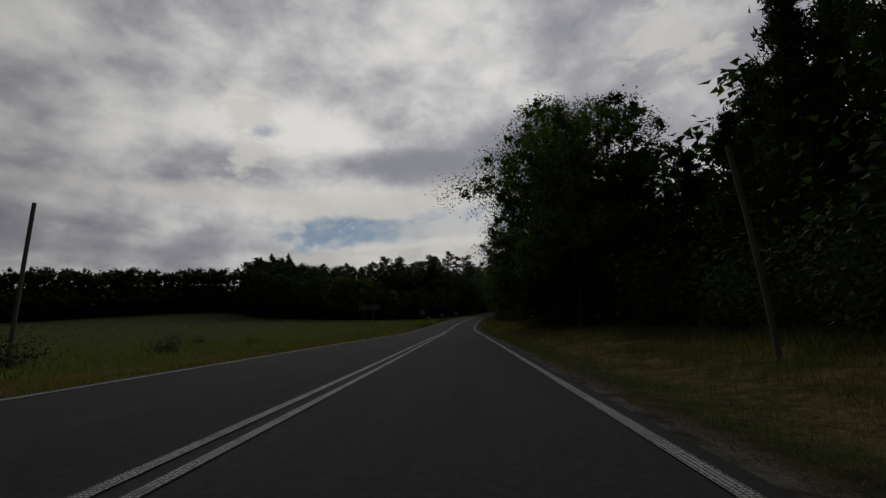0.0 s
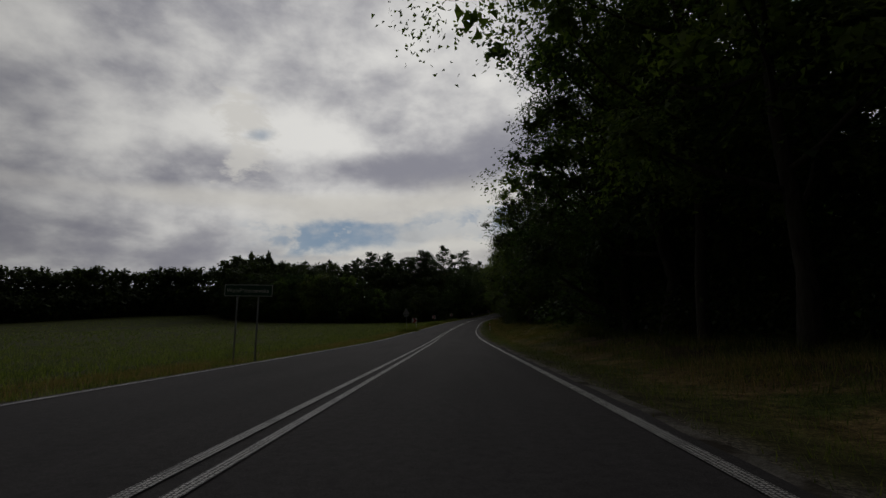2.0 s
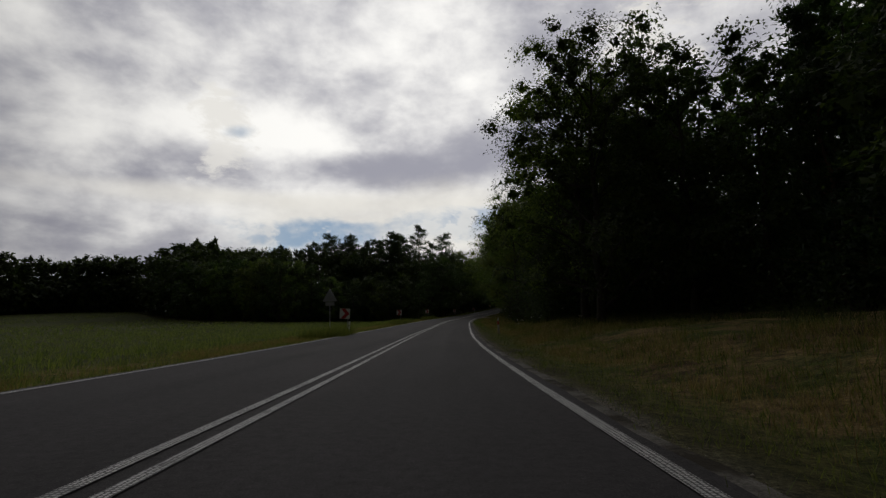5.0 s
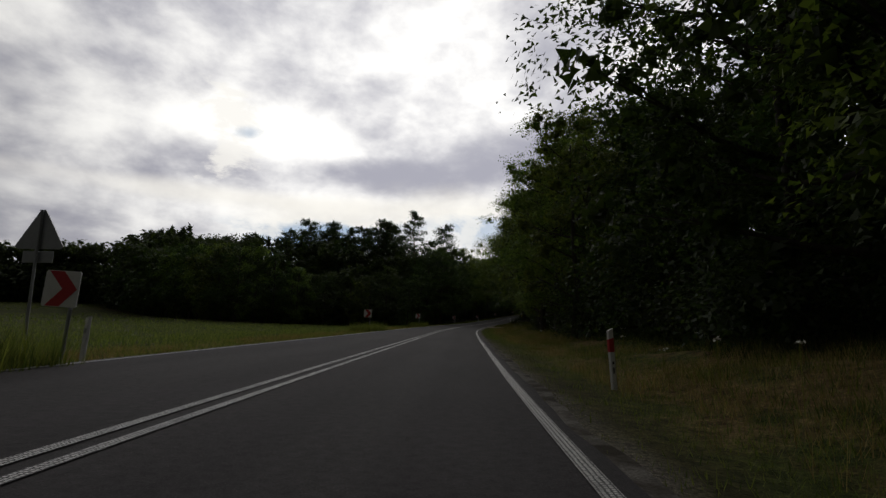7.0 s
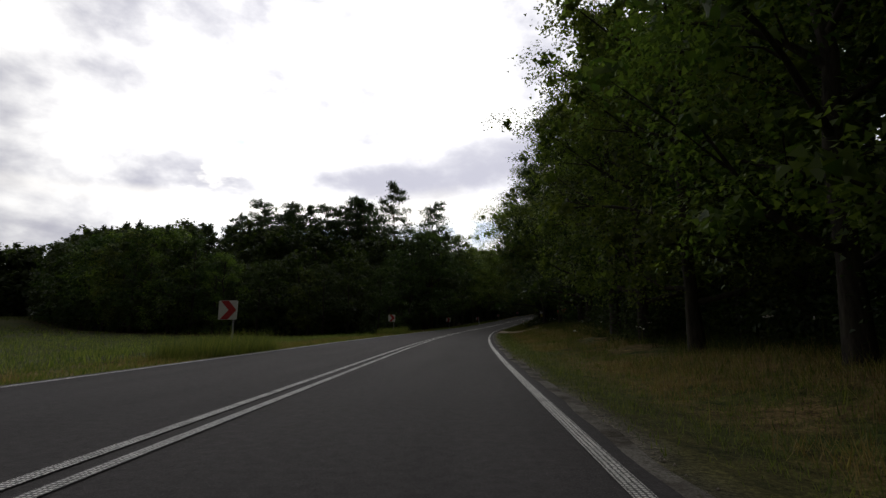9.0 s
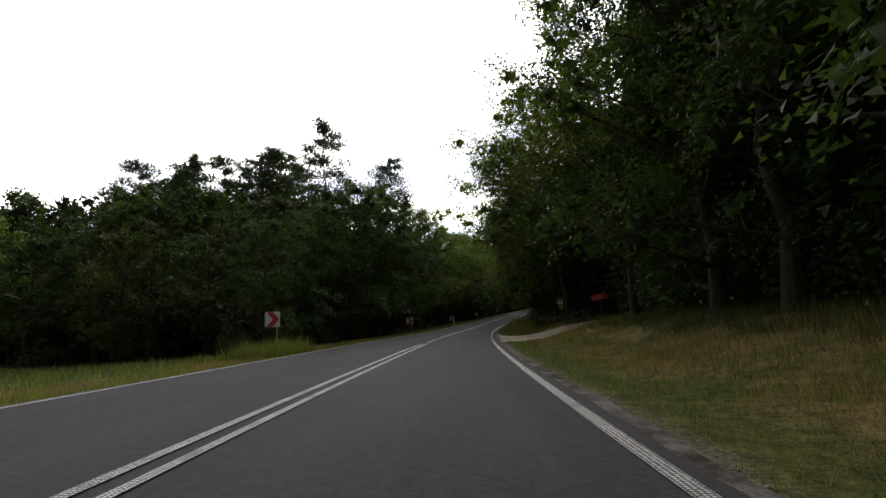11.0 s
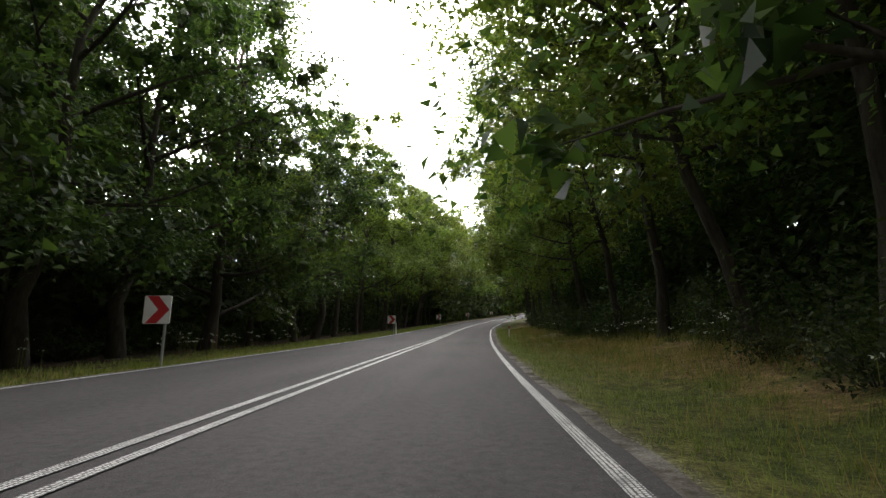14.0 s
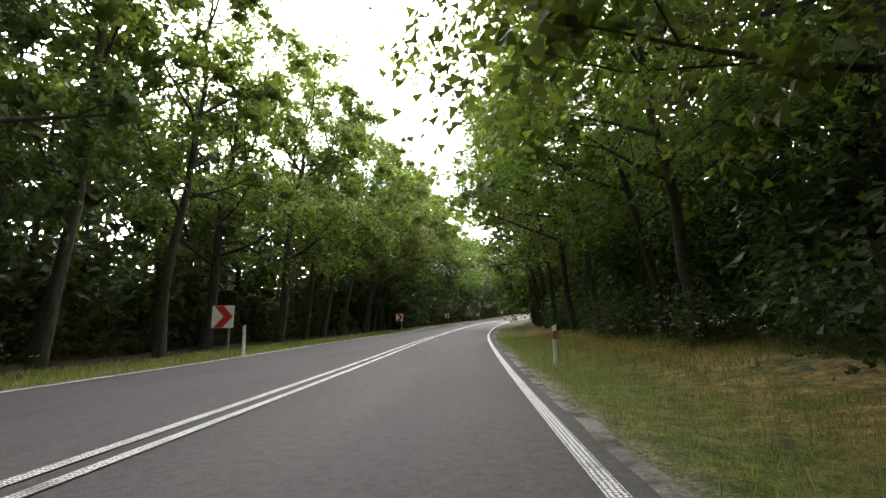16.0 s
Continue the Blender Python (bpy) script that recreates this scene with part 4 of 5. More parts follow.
def left_woods():
    g = "trees of the wood across the road"
    s = 158.0
    while s < 300:
        h = float(np.interp(s, [154, 160, 166, 172, 178, 190, 197, 202, 208, 214, 220, 226, 232, 240, 255], [8.0, 8.8, 10.5, 13.8, 16.8, 19.0, 19.5, 15.5, 18.0, 22.0, 21.5, 18.0, 19.8, 21.5, 23.0])) * woods.uniform(0.95, 1.03)
        kinds = NEAR_OAKS[::2] if s < 180 else (SLIM_OAKS[:1] + TALL_OAKS[:1] + NEAR_OAKS[:1] if s < 212 else SLIM_OAKS + TALL_OAKS[1:])
        k = woods.choice(kinds)
        top = k.leaves[0][:, 2].max()
        p = ground_at(s, -9.6 - woods.uniform(0, 1.8) + 1.0 * float(sstep(s, 222, 245)))
        plant("tree", k, p - Vector((0, 0, 0.1)), woods.uniform(0, 360), h / top, "bright green leafy tree beside the road", "tree", g, (0, 3 + 4 * float(sstep(s, 222, 250))))
        s += woods.uniform(4.4, 6.0)
    m = Mass()
    for e0, e1, step, kinds, sc in ((13.5, 17, 5.0, INNER_OAKS, 0.95), (19, 25, 5.2, MID_OAKS, 1.0), (29, 42, 5.0, FAR_TREES + FAR_PINES, 1.0)):
        s = 160.0 + (e0 - 14) * 0.3
        while s < 425:
            m.add(woods.choice(MID_OAKS if e0 > 28 and s < 235 else kinds), ground_at(s, -woods.uniform(e0, e1)), woods.uniform(0, 360), sc * woods.uniform(0.85, 1.1) * (0.72 if s < 176 else 1.08 if s < 262 else 1.25))
            s += woods.uniform(0.8, 1.2) * step * (1.0 if s < 250 else 1.6)
    for e0, e1, step in ((15, 20, 4.5), (25, 30, 4.5), (36, 46, 4.0), (50, 60, 3.5)):
        s = 162.0 + max(0, e0 - 22) * 1.5
        while s < 425:
            m.add(woods.choice(LOW_WOOD), ground_at(s, -woods.uniform(e0, e1)), woods.uniform(0, 360), woods.uniform(0.8, 1.3) * (1 if e0 < 30 else 1.5))
            s += woods.uniform(0.8, 1.2) * step * (1.0 if s < 250 else 1.6)
    # the wood's front towards the field, running back from the road
    front = [(-6, 159), (-20, 163), (-42, 178), (-72, 210), (-104, 250), (-134, 286)]
    g2 = "trees along the far side of the field"
    for (x0, y0), (x1, y1) in zip(front, front[1:]):
        d = math.hypot(x1 - x0, y1 - y0)
        n = max(2, int(d / 4.6))
        for i in range(n):
            t = (i + woods.uniform(0, 0.8)) / n
            x, y = x0 + (x1 - x0) * t, y0 + (y1 - y0) * t
            z = float(ground_z(x, y)) - 0.1
            near = x > -45
            tall = float(np.interp(-x, [40, 62, 85, 100, 140], [0.84, 0.92, 1.0, 1.28, 1.30]))
            h = (float(np.interp(-x, [6, 12, 22, 30, 45], [7.4, 9.2, 10.0, 14.5, 18.0])) if near else 19.5 * tall) * woods.uniform(0.88, 1.08)
            k = woods.choice(RIM_OAKS if near else (INNER_OAKS if x > -76 else MID_OAKS))
            plant("tree", k, Vector((x, y, z)), woods.uniform(0, 360), h / k.leaves[0][:, 2].max(), "leafy tree on the rim of the wood by the field", "tree", g2)
            m.add(woods.choice(LOW_WOOD), (x + woods.uniform(-2, 2), y + 4, z), woods.uniform(0, 360), woods.uniform(0.8, 1.2))
            for dx, dy, kinds, hh in ((2, 6, INNER_OAKS, 10.5), (-2, 13, INNER_OAKS, 12.5), (2, 21, MID_OAKS, 18.5), (3, 29, MID_OAKS, 21.5), (4, 40, FAR_TREES, 24)) if near else ((5, 7, FAR_TREES, 23), (6, 11, POINTED_PINES, 25), (8, 17, FAR_TREES, 25), (8, 22, POINTED_PINES, 27), (3, 5, LOW_WOOD, 9), (4, 12, LOW_WOOD, 12)):
                k = woods.choice((INNER_OAKS if x > -76 else MID_OAKS) if kinds is FAR_TREES and x > -95 else kinds)
                xx, yy = x + woods.uniform(0, dx), y + dy + woods.uniform(-2, 4)
                m.add(k, (xx, yy, float(ground_z(xx, yy))), woods.uniform(0, 360), hh * (float(np.interp(-x, [8, 16], [0.78, 0.95])) if near else tall) / k.leaves[0][:, 2].max() * woods.uniform(0.85, 1.08))
            # pines rise behind the leafy rim
            if near or i % 2 == 0:
                xx, yy = x + woods.uniform(-1, 4), max(y + 27, 194) + woods.uniform(0, 9)
                k = woods.choice(PINES)
                if along(xx, yy)[1] < -14:
                    plant("pine_tree", k, Vector((xx, yy, float(ground_z(xx, yy)) - 0.1)), woods.uniform(0, 360), woods.uniform(24.0, 28.0) * (1.0 if near else min(1.0, tall + 0.06)) / k.leaves[0][:, 2].max(), "tall pine standing above the rim of the wood", "pine", g2)
    # the two pines that stand out above the road's left side
    for x, y, top in ((-3.3, 188.2, 27.0), (3.6, 199.9, 26.3), (-34.0, 207.7, 26.0), (-12, 190.5, 24.5), (-15.4, 189, 23.5), (-9.2, 191.5, 25), (-18.7, 187, 22.5)):
        z = float(ground_z(x, y))
        plant("pine_tree", PINES[0], Vector((x, y, z - 0.1)), 40 + 67 * x, top / PINES[0].leaves[0][:, 2].max(), "tall scraggy pine standing above the wood", "pine", g2)
    far = [(-138, 292), (-178, 290), (-205, 250), (-240, 195), (-280, 120)]
    for (x0, y0), (x1, y1) in zip(far, far[1:]):
        n = int(math.hypot(x1 - x0, y1 - y0) / 3.2)
        for i in range(n):
            t = (i + woods.uniform(0, 0.8)) / n
            for k in range(6):
                xx, yy = x0 + (x1 - x0) * t - (k % 3) * 8, y0 + (y1 - y0) * t + (k % 3) * 8
                kd = woods.choice(FAR_TREES + POINTED_PINES) if k < 3 else woods.choice(LOW_WOOD)
                m.add(kd, (xx, yy, float(ground_z(xx, yy))), woods.uniform(0, 360), (26 if k < 3 else 17) / kd.leaves[0][:, 2].max() * woods.uniform(0.85, 1.1))
    # the outside of the bend, which shuts off the view along the road
    for i in range(64):
        kd = (INNER_OAKS + LOW_WOOD)[i % 4]
        m.add(kd, ground_at(262 + 2.55 * i + woods.uniform(-1.5, 1.5), -8.8 - woods.uniform(0, 3)), woods.uniform(0, 360), (woods.uniform(18, 22) if i % 4 < 2 else 7) / kd.leaves[0][:, 2].max())
    for i in range(24):
        kd = (FAR_TREES + LOW_WOOD)[i % 4]
        m.add(kd, ground_at(430 + woods.uniform(0, 12), -24 + 2 * i), woods.uniform(0, 360), (22 if i % 4 < 2 else 9) / kd.leaves[0][:, 2].max())
    m.finish("distant_woods", "dark mixed wood beyond the field and the road", "woods")
    g3 = "bushes at the foot of the wood"
    s = 156.0
    while s < 255:
        grow(SHRUBS, s, -9.4 - woods.uniform(0, 1.5) - 3.5 * float(sstep(s, 174, 186)), woods.uniform(0.6, 1.0), "leafy bush at the foot of the wood", "bush", g3, "bush")
        s += woods.uniform(2.6, 4.0)


right_woods()
track_bushes()
left_woods()

# ---------------------------------------------------------------- signs, posts and poles
def box_bm(w, d, h, bevel=0.0):
    bm = bmesh.new()
    bmesh.ops.create_cube(bm, size=1.0, matrix=Matrix.Diagonal((w, d, h, 1)))
    if bevel:
        bmesh.ops.bevel(bm, geom=bm.edges[:], offset=bevel, segments=2, affect="EDGES", profile=0.5)
    return bm


def prism_bm(outline, y0, y1, bevel=0.0):
    """A plate with the given outline in x and z, from y0 to y1."""
    bm = bmesh.new()
    a = [bm.verts.new((x, y0, z)) for x, z in outline]
    b = [bm.verts.new((x, y1, z)) for x, z in outline]
    bm.faces.new(a)
    bm.faces.new(b[::-1])
    for i in range(len(a)):
        j = (i + 1) % len(a)
        bm.faces.new((a[i], b[i], b[j], a[j]))
    bmesh.ops.recalc_face_normals(bm, faces=bm.faces)
    if bevel:
        bmesh.ops.bevel(bm, geom=[e for e in bm.edges], offset=bevel, segments=1, affect="EDGES")
    return bm


def pole_bm(r0, r1, h, sides=12, bend=0.0):
    bm = bmesh.new()
    path = [(bend * (i / 6) ** 2, 0, h * i / 6) for i in range(7)]
    V, F = tube(path, [r0 + (r1 - r0) * i / 6 for i in range(7)], sides)
    vs = [bm.verts.new(v) for v in V]
    for f in F:
        bm.faces.new([vs[i] for i in f])
    bm.faces.new(vs[:sides][::-1])
    bm.faces.new(vs[-sides:])
    return bm


def shift(ob, x=0, y=0, z=0, rx=0, ry=0, rz=0):
    ob.matrix_basis = pose(x, y, z, rx, ry, rz)
    return ob


def facing(s, extra=0.0):
    """Turn about z by which a sign's face meets traffic that comes along the road."""
    return -math.degrees(float(line(s)[2])) + extra


def chevron_sign(s, e, z_mid, size=0.74, turn=0.0, lean=0.0):
    g = ground_at(s, e)
    base = float(line(s)[3])
    top = tagged(new("chevron_sign"), "square white bend marker with a red chevron on a steel post", "road sign", "chevron signs along the bend")
    top.matrix_basis = Matrix.Translation(g) @ pose(0, 0, 0, 0, lean, facing(s, turn))
    zc = base + z_mid - g.z
    h = size / 2
    rim = [(-h + 0.03, -h), (h - 0.03, -h), (h, -h + 0.03), (h, h - 0.03), (h - 0.03, h), (-h + 0.03, h), (-h, h - 0.03), (-h, -h + 0.03)]
    panel = shift(part("panel", prism_bm(rim, 0.0, 0.03), WHITE, top, "white sheet panel"), 0, 0, zc)
    k = size
    arrow = [(-0.40 * k, 0.485 * k), (0.02 * k, 0.485 * k), (0.46 * k, 0.0), (0.02 * k, -0.485 * k), (-0.40 * k, -0.485 * k), (0.04 * k, 0.0)]
    part("chevron", prism_bm(arrow, -0.006, -0.001), RED, panel, "red chevron pointing along the bend")
    post = shift(part("post", pole_bm(0.035, 0.035, zc + h + 0.2), STEEL, top, "galvanised tube post"), 0.30 * size, 0.065, -0.25)
    shift(part("cap", pole_bm(0.038, 0.030, 0.03), BLACK, post, "black plastic cap"), 0, 0, zc + h + 0.2)
    for zz in (-0.2, 0.2):
        shift(part("bracket", box_bm(0.16, 0.03, 0.05, 0.004), STEEL, panel, "steel clamp"), 0.30 * size, 0.035, zz * size)
    return top


def delineator(s, e, height=1.05, lean=0.0, red=True, turn=0.0, raised=0.0, marks=False):
    g = ground_at(s, e)
    g.z += raised
    ob = tagged(new("delineator_post"), "white plastic verge post with a red reflector band" if red else "white plastic verge post with a reflector", "verge post", "verge posts along the road")
    ob.matrix_basis = Matrix.Translation(g) @ pose(0, 0, 0, 0, lean, facing(s, turn))
    w, d = 0.062, 0.045
    prof = [(-w, 0.0), (-w * 0.55, -d), (w * 0.55, -d), (w, 0.0), (w * 0.55, d), (-w * 0.55, d)]

    def ring(z0, z1, grow, slant=0.0):
        bm = bmesh.new()
        a = [bm.verts.new((x * grow, y * grow, z0)) for x, y in prof]
        b = [bm.verts.new((x * grow, y * grow, z1 + slant * x)) for x, y in prof]
        bm.faces.new(a[::-1])
        bm.faces.new(b)
        for i in range(6):
            bm.faces.new((a[i], a[(i + 1) % 6], b[(i + 1) % 6], b[i]))
        return bm

    part("body", ring(-0.2, height, 1.0, 0.5), WHITE, ob, "white plastic body")
    if red:
        band = part("band", ring(height - 0.42, height - 0.17, 1.05, 0.3), RED, ob, "slanted red band")
    part("reflector", box_bm(0.05, 0.012, 0.10, 0.003), RED if red else STEEL, band if red else ob, "small reflector").matrix_basis = pose(0, -d - 0.008, height - 0.28)
    if marks:
        for zz, hh in ((height - 0.62, 0.05), (height - 0.76, 0.11)):
            part("mark", box_bm(0.03, 0.006, hh), BLACK, ob, "black bar").matrix_basis = pose(0.005, -d - 0.004, zz)
    return ob


def lettering(text, size, parent, mat, x, y, z, name="lettering"):
    cu = bpy.data.curves.new(name, "FONT")
    cu.body, cu.size, cu.align_x, cu.align_y, cu.extrude = text, size, "CENTER", "CENTER", 0.002
    tmp = bpy.data.objects.new(name, cu)
    scene.collection.objects.link(tmp)
    me = bpy.data.meshes.new_from_object(tmp.evaluated_get(bpy.context.evaluated_depsgraph_get()))
    bpy.data.objects.remove(tmp)
    me.materials.clear()
    me.materials.append(mat)
    ob = under(new(name, me), parent, "white letters")
    ob.matrix_basis = pose(x, y, z, 90, 0, 0)
    return ob


def frame_bars(w, h, t, y, mat, parent, zc, xc=0.0):
    for x, z, ww, hh in ((0, h / 2, w, t), (0, -h / 2, w, t), (-w / 2, 0, t, h - t), (w / 2, 0, t, h - t)):
        part("border", box_bm(ww, 0.006, hh), mat, parent, "thin white border").matrix_basis = pose(xc + x, y, zc + z)


def town_sign():
    s, e = 23.8, -5.97
    g = ground_at(s, e)
    ob = tagged(new("town_sign"), "dark green place-name sign with white letters on two posts", "road sign")
    ob.matrix_basis = Matrix.Translation(g) @ pose(0, 0, 0, 0, 1.5, facing(s, 4))
    zc = float(line(s)[3]) + 2.53 - g.z
    w, h = 1.80, 0.46
    panel = shift(part("panel", box_bm(w, 0.03, h, 0.008), GREEN, ob, "dark green panel"), 0, 0, zc)
    frame_bars(w - 0.05, h - 0.05, 0.018, -0.019, WHITE, panel, 0)
    lettering("Wola", 0.205, panel, WHITE, -0.585, -0.018, -0.01)
    lettering("Pękoszewska", 0.205, panel, WHITE, 0.205, -0.018, -0.01)
    for x in (-0.42, 0.36):
        shift(part("post", pole_bm(0.032, 0.032, zc + 0.4), STEEL, ob, "grey tube post"), x, 0.05, -0.25)


def warning_sign():
    s, e = 80.8, -6.6
    g = ground_at(s, e)
    ob = tagged(new("warning_sign"), "grey back of a triangular warning sign with a plate below", "road sign")
    ob.matrix_basis = Matrix.Translation(g) @ pose(0, 0, 0, 0, -1.5, facing(s, 6))
    zc = float(line(s)[3]) + 2.75 - g.z
    a = 0.52
    tri = [(-a, -0.32), (-a + 0.06, -0.38), (a - 0.06, -0.38), (a, -0.32), (0.05, 0.52), (-0.05, 0.52)]
    shift(part("panel", prism_bm(tri, 0.0, 0.025), STEEL, ob, "bare metal back of the panel"), 0, 0, zc)
    shift(part("front", prism_bm([(x * 0.97, z * 0.97) for x, z in tri], 0.026, 0.030), YELLOW, ob, "yellow front"), 0, 0, zc)
    shift(part("plate", box_bm(0.66, 0.02, 0.26, 0.006), STEEL, ob, "plain plate below"), 0, 0.012, zc - 0.56)
    shift(part("post", pole_bm(0.032, 0.032, zc + 0.75), STEEL, ob, "grey tube post"), 0, -0.05, -0.25)


def notice_board():
    s, e = 174.8, 9.87
    g = ground_at(s, e)
    ob = tagged(new("notice_board"), "dark wooden roofed notice board with white and yellow notices", "notice board")
    ob.matrix_basis = Matrix.Translation(g) @ pose(0, 0, 0, 0, 0, facing(s, 4))
    zc = float(line(s)[3]) + 2.30 - g.z
    DARK = plain_material("tarred_wood", (0.022, 0.018, 0.014), 0.85, 0.15)
    shift(part("back", box_bm(0.56, 0.04, 0.80, 0.01), DARK, ob, "dark boards"), 0, 0.03, zc)
    for x in (-0.31, 0.31):
        shift(part("post", box_bm(0.06, 0.06, zc + 0.72, 0.01), DARK, ob, "dark square post"), x, 0.04, (zc + 0.72) / 2 - 0.3)
    for r in (-1, 1):
        shift(part("roof_slope", box_bm(0.72, 0.24, 0.02, 0.005), GREY_WOOD, ob, "weathered roof board"), 0, 0.04 + r * 0.10, zc + 0.46, -r * 24, 0, 0)
    white = shift(part("white_notice", box_bm(0.50, 0.012, 0.31, 0.003), WHITE, ob, "white printed notice"), 0, -0.01, zc + 0.16)
    yellow = shift(part("yellow_notice", box_bm(0.33, 0.012, 0.40, 0.003), YELLOW, ob, "yellow printed notice"), 0.05, -0.01, zc - 0.21)
    BLUE = plain_material("blue_print", (0.10, 0.16, 0.30), 0.6)
    for x, z, w, h, m in ((0, 0.23, 0.03, 0.05, BLUE), (0.02, 0.115, 0.38, 0.020, BLUE), (-0.02, 0.07, 0.24, 0.014, BLUE), (0.05, -0.04, 0.31, 0.035, BLUE), (0.05, -0.11, 0.24, 0.014, BLACK), (0.05, -0.15, 0.22, 0.014, BLACK), (0.05, -0.19, 0.20, 0.014, BLACK), (0.02, -0.30, 0.08, 0.10, GREY_WOOD), (0.12, -0.30, 0.06, 0.10, GREY_WOOD)):
        sheet = (white, 0, 0.16) if z > 0 else (yellow, 0.05, -0.21)
        part("print_bar", box_bm(w, 0.004, h), m, sheet[0], "printed bar").matrix_basis = pose(x - sheet[1], -0.009, z - sheet[2])


def red_sign():
    s, e = 171.0, 12.7
    g = ground_at(s, e)
    ob = tagged(new("red_sign"), "crooked red forest sign with faded white writing on a thin post", "sign")
    zc = float(line(s)[3]) + 2.66 - g.z
    ob.matrix_basis = Matrix.Translation(g) @ pose(0, 0, 0, 0, -4, facing(s, 2))
    panel = shift(part("panel", box_bm(1.28, 0.02, 0.46, 0.006), FADED_RED, ob, "sun-faded red panel"), -0.02, 0, zc, 0, -7, 0)
    PINK = plain_material("faded_print", (0.62, 0.30, 0.28), 0.6)
    part("print_bar", box_bm(0.14, 0.004, 0.09), PINK, panel, "small white emblem").matrix_basis = pose(0, -0.013, 0.14)
    for z, n, w in ((0.02, 9, 0.98), (-0.11, 7, 0.82)):
        for i in range(n):
            part("print_bar", box_bm(w / n * 0.7, 0.004, 0.062), PINK, panel, "faded bar of writing").matrix_basis = pose(0.02 - w / 2 + w * (i + 0.5) / n, -0.013, z)
    shift(part("post", pole_bm(0.03, 0.026, zc + 0.15), GREY_WOOD, ob, "thin grey post"), 0.02, 0.035, -0.2)


town_sign()
warning_sign()
chevron_sign(80.0, -5.40, 1.46, lean=2.0)
for s, e, z in ((117.9, -6.55, 1.55), (152.9, -6.98, 1.60), (184.2, -5.47, 1.43), (218.0, -5.32, 1.33), (253.0, -5.6, 1.42), (284.7, -5.6, 1.42), (318.8, -5.6, 1.42), (354.0, -5.6, 1.42)):
    chevron_sign(s, e, z)
delineator(80.6, -5.15, 0.95, 1.5, red=False)
delineator(79.9, 5.75, 1.12, -3.5, marks=True)
delineator(219.3, -5.12, 1.05, -2.0, red=False)
delineator(217.0, 5.40, 1.12, 0.5)
notice_board()
red_sign()


def pole(s, e, height, lean_x, lean_y, r, bend, label, sink=0.3):
    g = ground_at(s, e)
    ob = tagged(new("wooden_pole", None), label, "pole")
    ob.matrix_basis = Matrix.Translation(g) @ pose(0, 0, 0, lean_x, lean_y, 0)
    shift(part("shaft", pole_bm(r * 1.1, r, height + sink, 14, bend), GREY_WOOD, ob, "weathered grey shaft"), 0, 0, -sink)
    shift(part("cap", pole_bm(r * 1.04, r * 0.7, 0.05, 14), GREY_WOOD, ob, "cut top"), bend, 0, height - 0.002)
    return ob


pole(-9.6, 8.28, 4.32, 0, -5.0, 0.055, -0.20, "thin leaning weathered pole on the verge")
pole(-2.0, -14.2, 6.2, 0, 3.0, 0.07, 0.10, "thin upright weathered pole in the field")

# ---------------------------------------------------------------- low growth
def tufts(name, places, height, blades, width, rng, mat, label, category, lean=0.6, wide=0.13):
    """Grass as stuff: each blade a leaning narrow sliver."""
    P = np.repeat(places, blades, 0)
    n = len(P)
    a = rng.uniform(0, 2 * np.pi, n)
    H = height * rng.uniform(0.45, 1.25, n) * np.repeat(rng.uniform(0.55, 1.3, len(places)), blades)
    off = rng.normal(size=(n, 2)) * wide
    b = P + np.stack([off[:, 0], off[:, 1], np.full(n, -0.02)], 1)
    d = np.stack([np.cos(a), np.sin(a), 0 * a], 1)
    side = np.stack([-np.sin(a), np.cos(a), 0 * a], 1) * (width * rng.uniform(0.6, 1.4, n))[:, None]
    tip = b + np.array([0, 0, 1.0]) * H[:, None] + d * (H * lean * rng.uniform(0.3, 1.6, n))[:, None]
    V = np.stack([b - side, b + side, tip], 1).reshape(-1, 3)
    me = fast_mesh(name, V, np.arange(3 * n).reshape(n, 3), mat)
    return tagged(new(name, me), label, category, kind="stuff")


def scatter(rng, n, s0, s1, e0, e1, keep):
    s, e = rng.uniform(s0, s1, n), rng.uniform(e0, e1, n)
    m = keep(s, e)
    p = at(s[m], e[m])
    p[:, 2] = ground_z(p[:, 0], p[:, 1])
    return p


rng_g = np.random.default_rng(5)


def off_track(s, e):
    return track_dist(s, e) > 0.25 + 0.5 * wobble(s, e, 2.0)


def patchy(s, e, lo):
    return wobble(s * 0.35, e * 0.6, 1.0) + 0.35 * wobble(s, e, 2.2) > lo


def verge_keep(s, e):
    thin = np.where((s < 46) & (e > 5.8), 0.35, 1.0)
    return off_track(s, e) & (rng_g.uniform(size=len(e)) < thin * np.clip((e - 4.15) / np.where(s < 105, 1.6, 0.6), 0.08, 1))


def straw_zone(s, e):
    return off_track(s, e) & (e > 6.0 + 0.9 * sstep(s, 160, 178) + 0.6 * wobble(s * 0.5, e)) & patchy(s, e, -0.05 + 0.4 * (1 - sstep(s, 40, 50)))


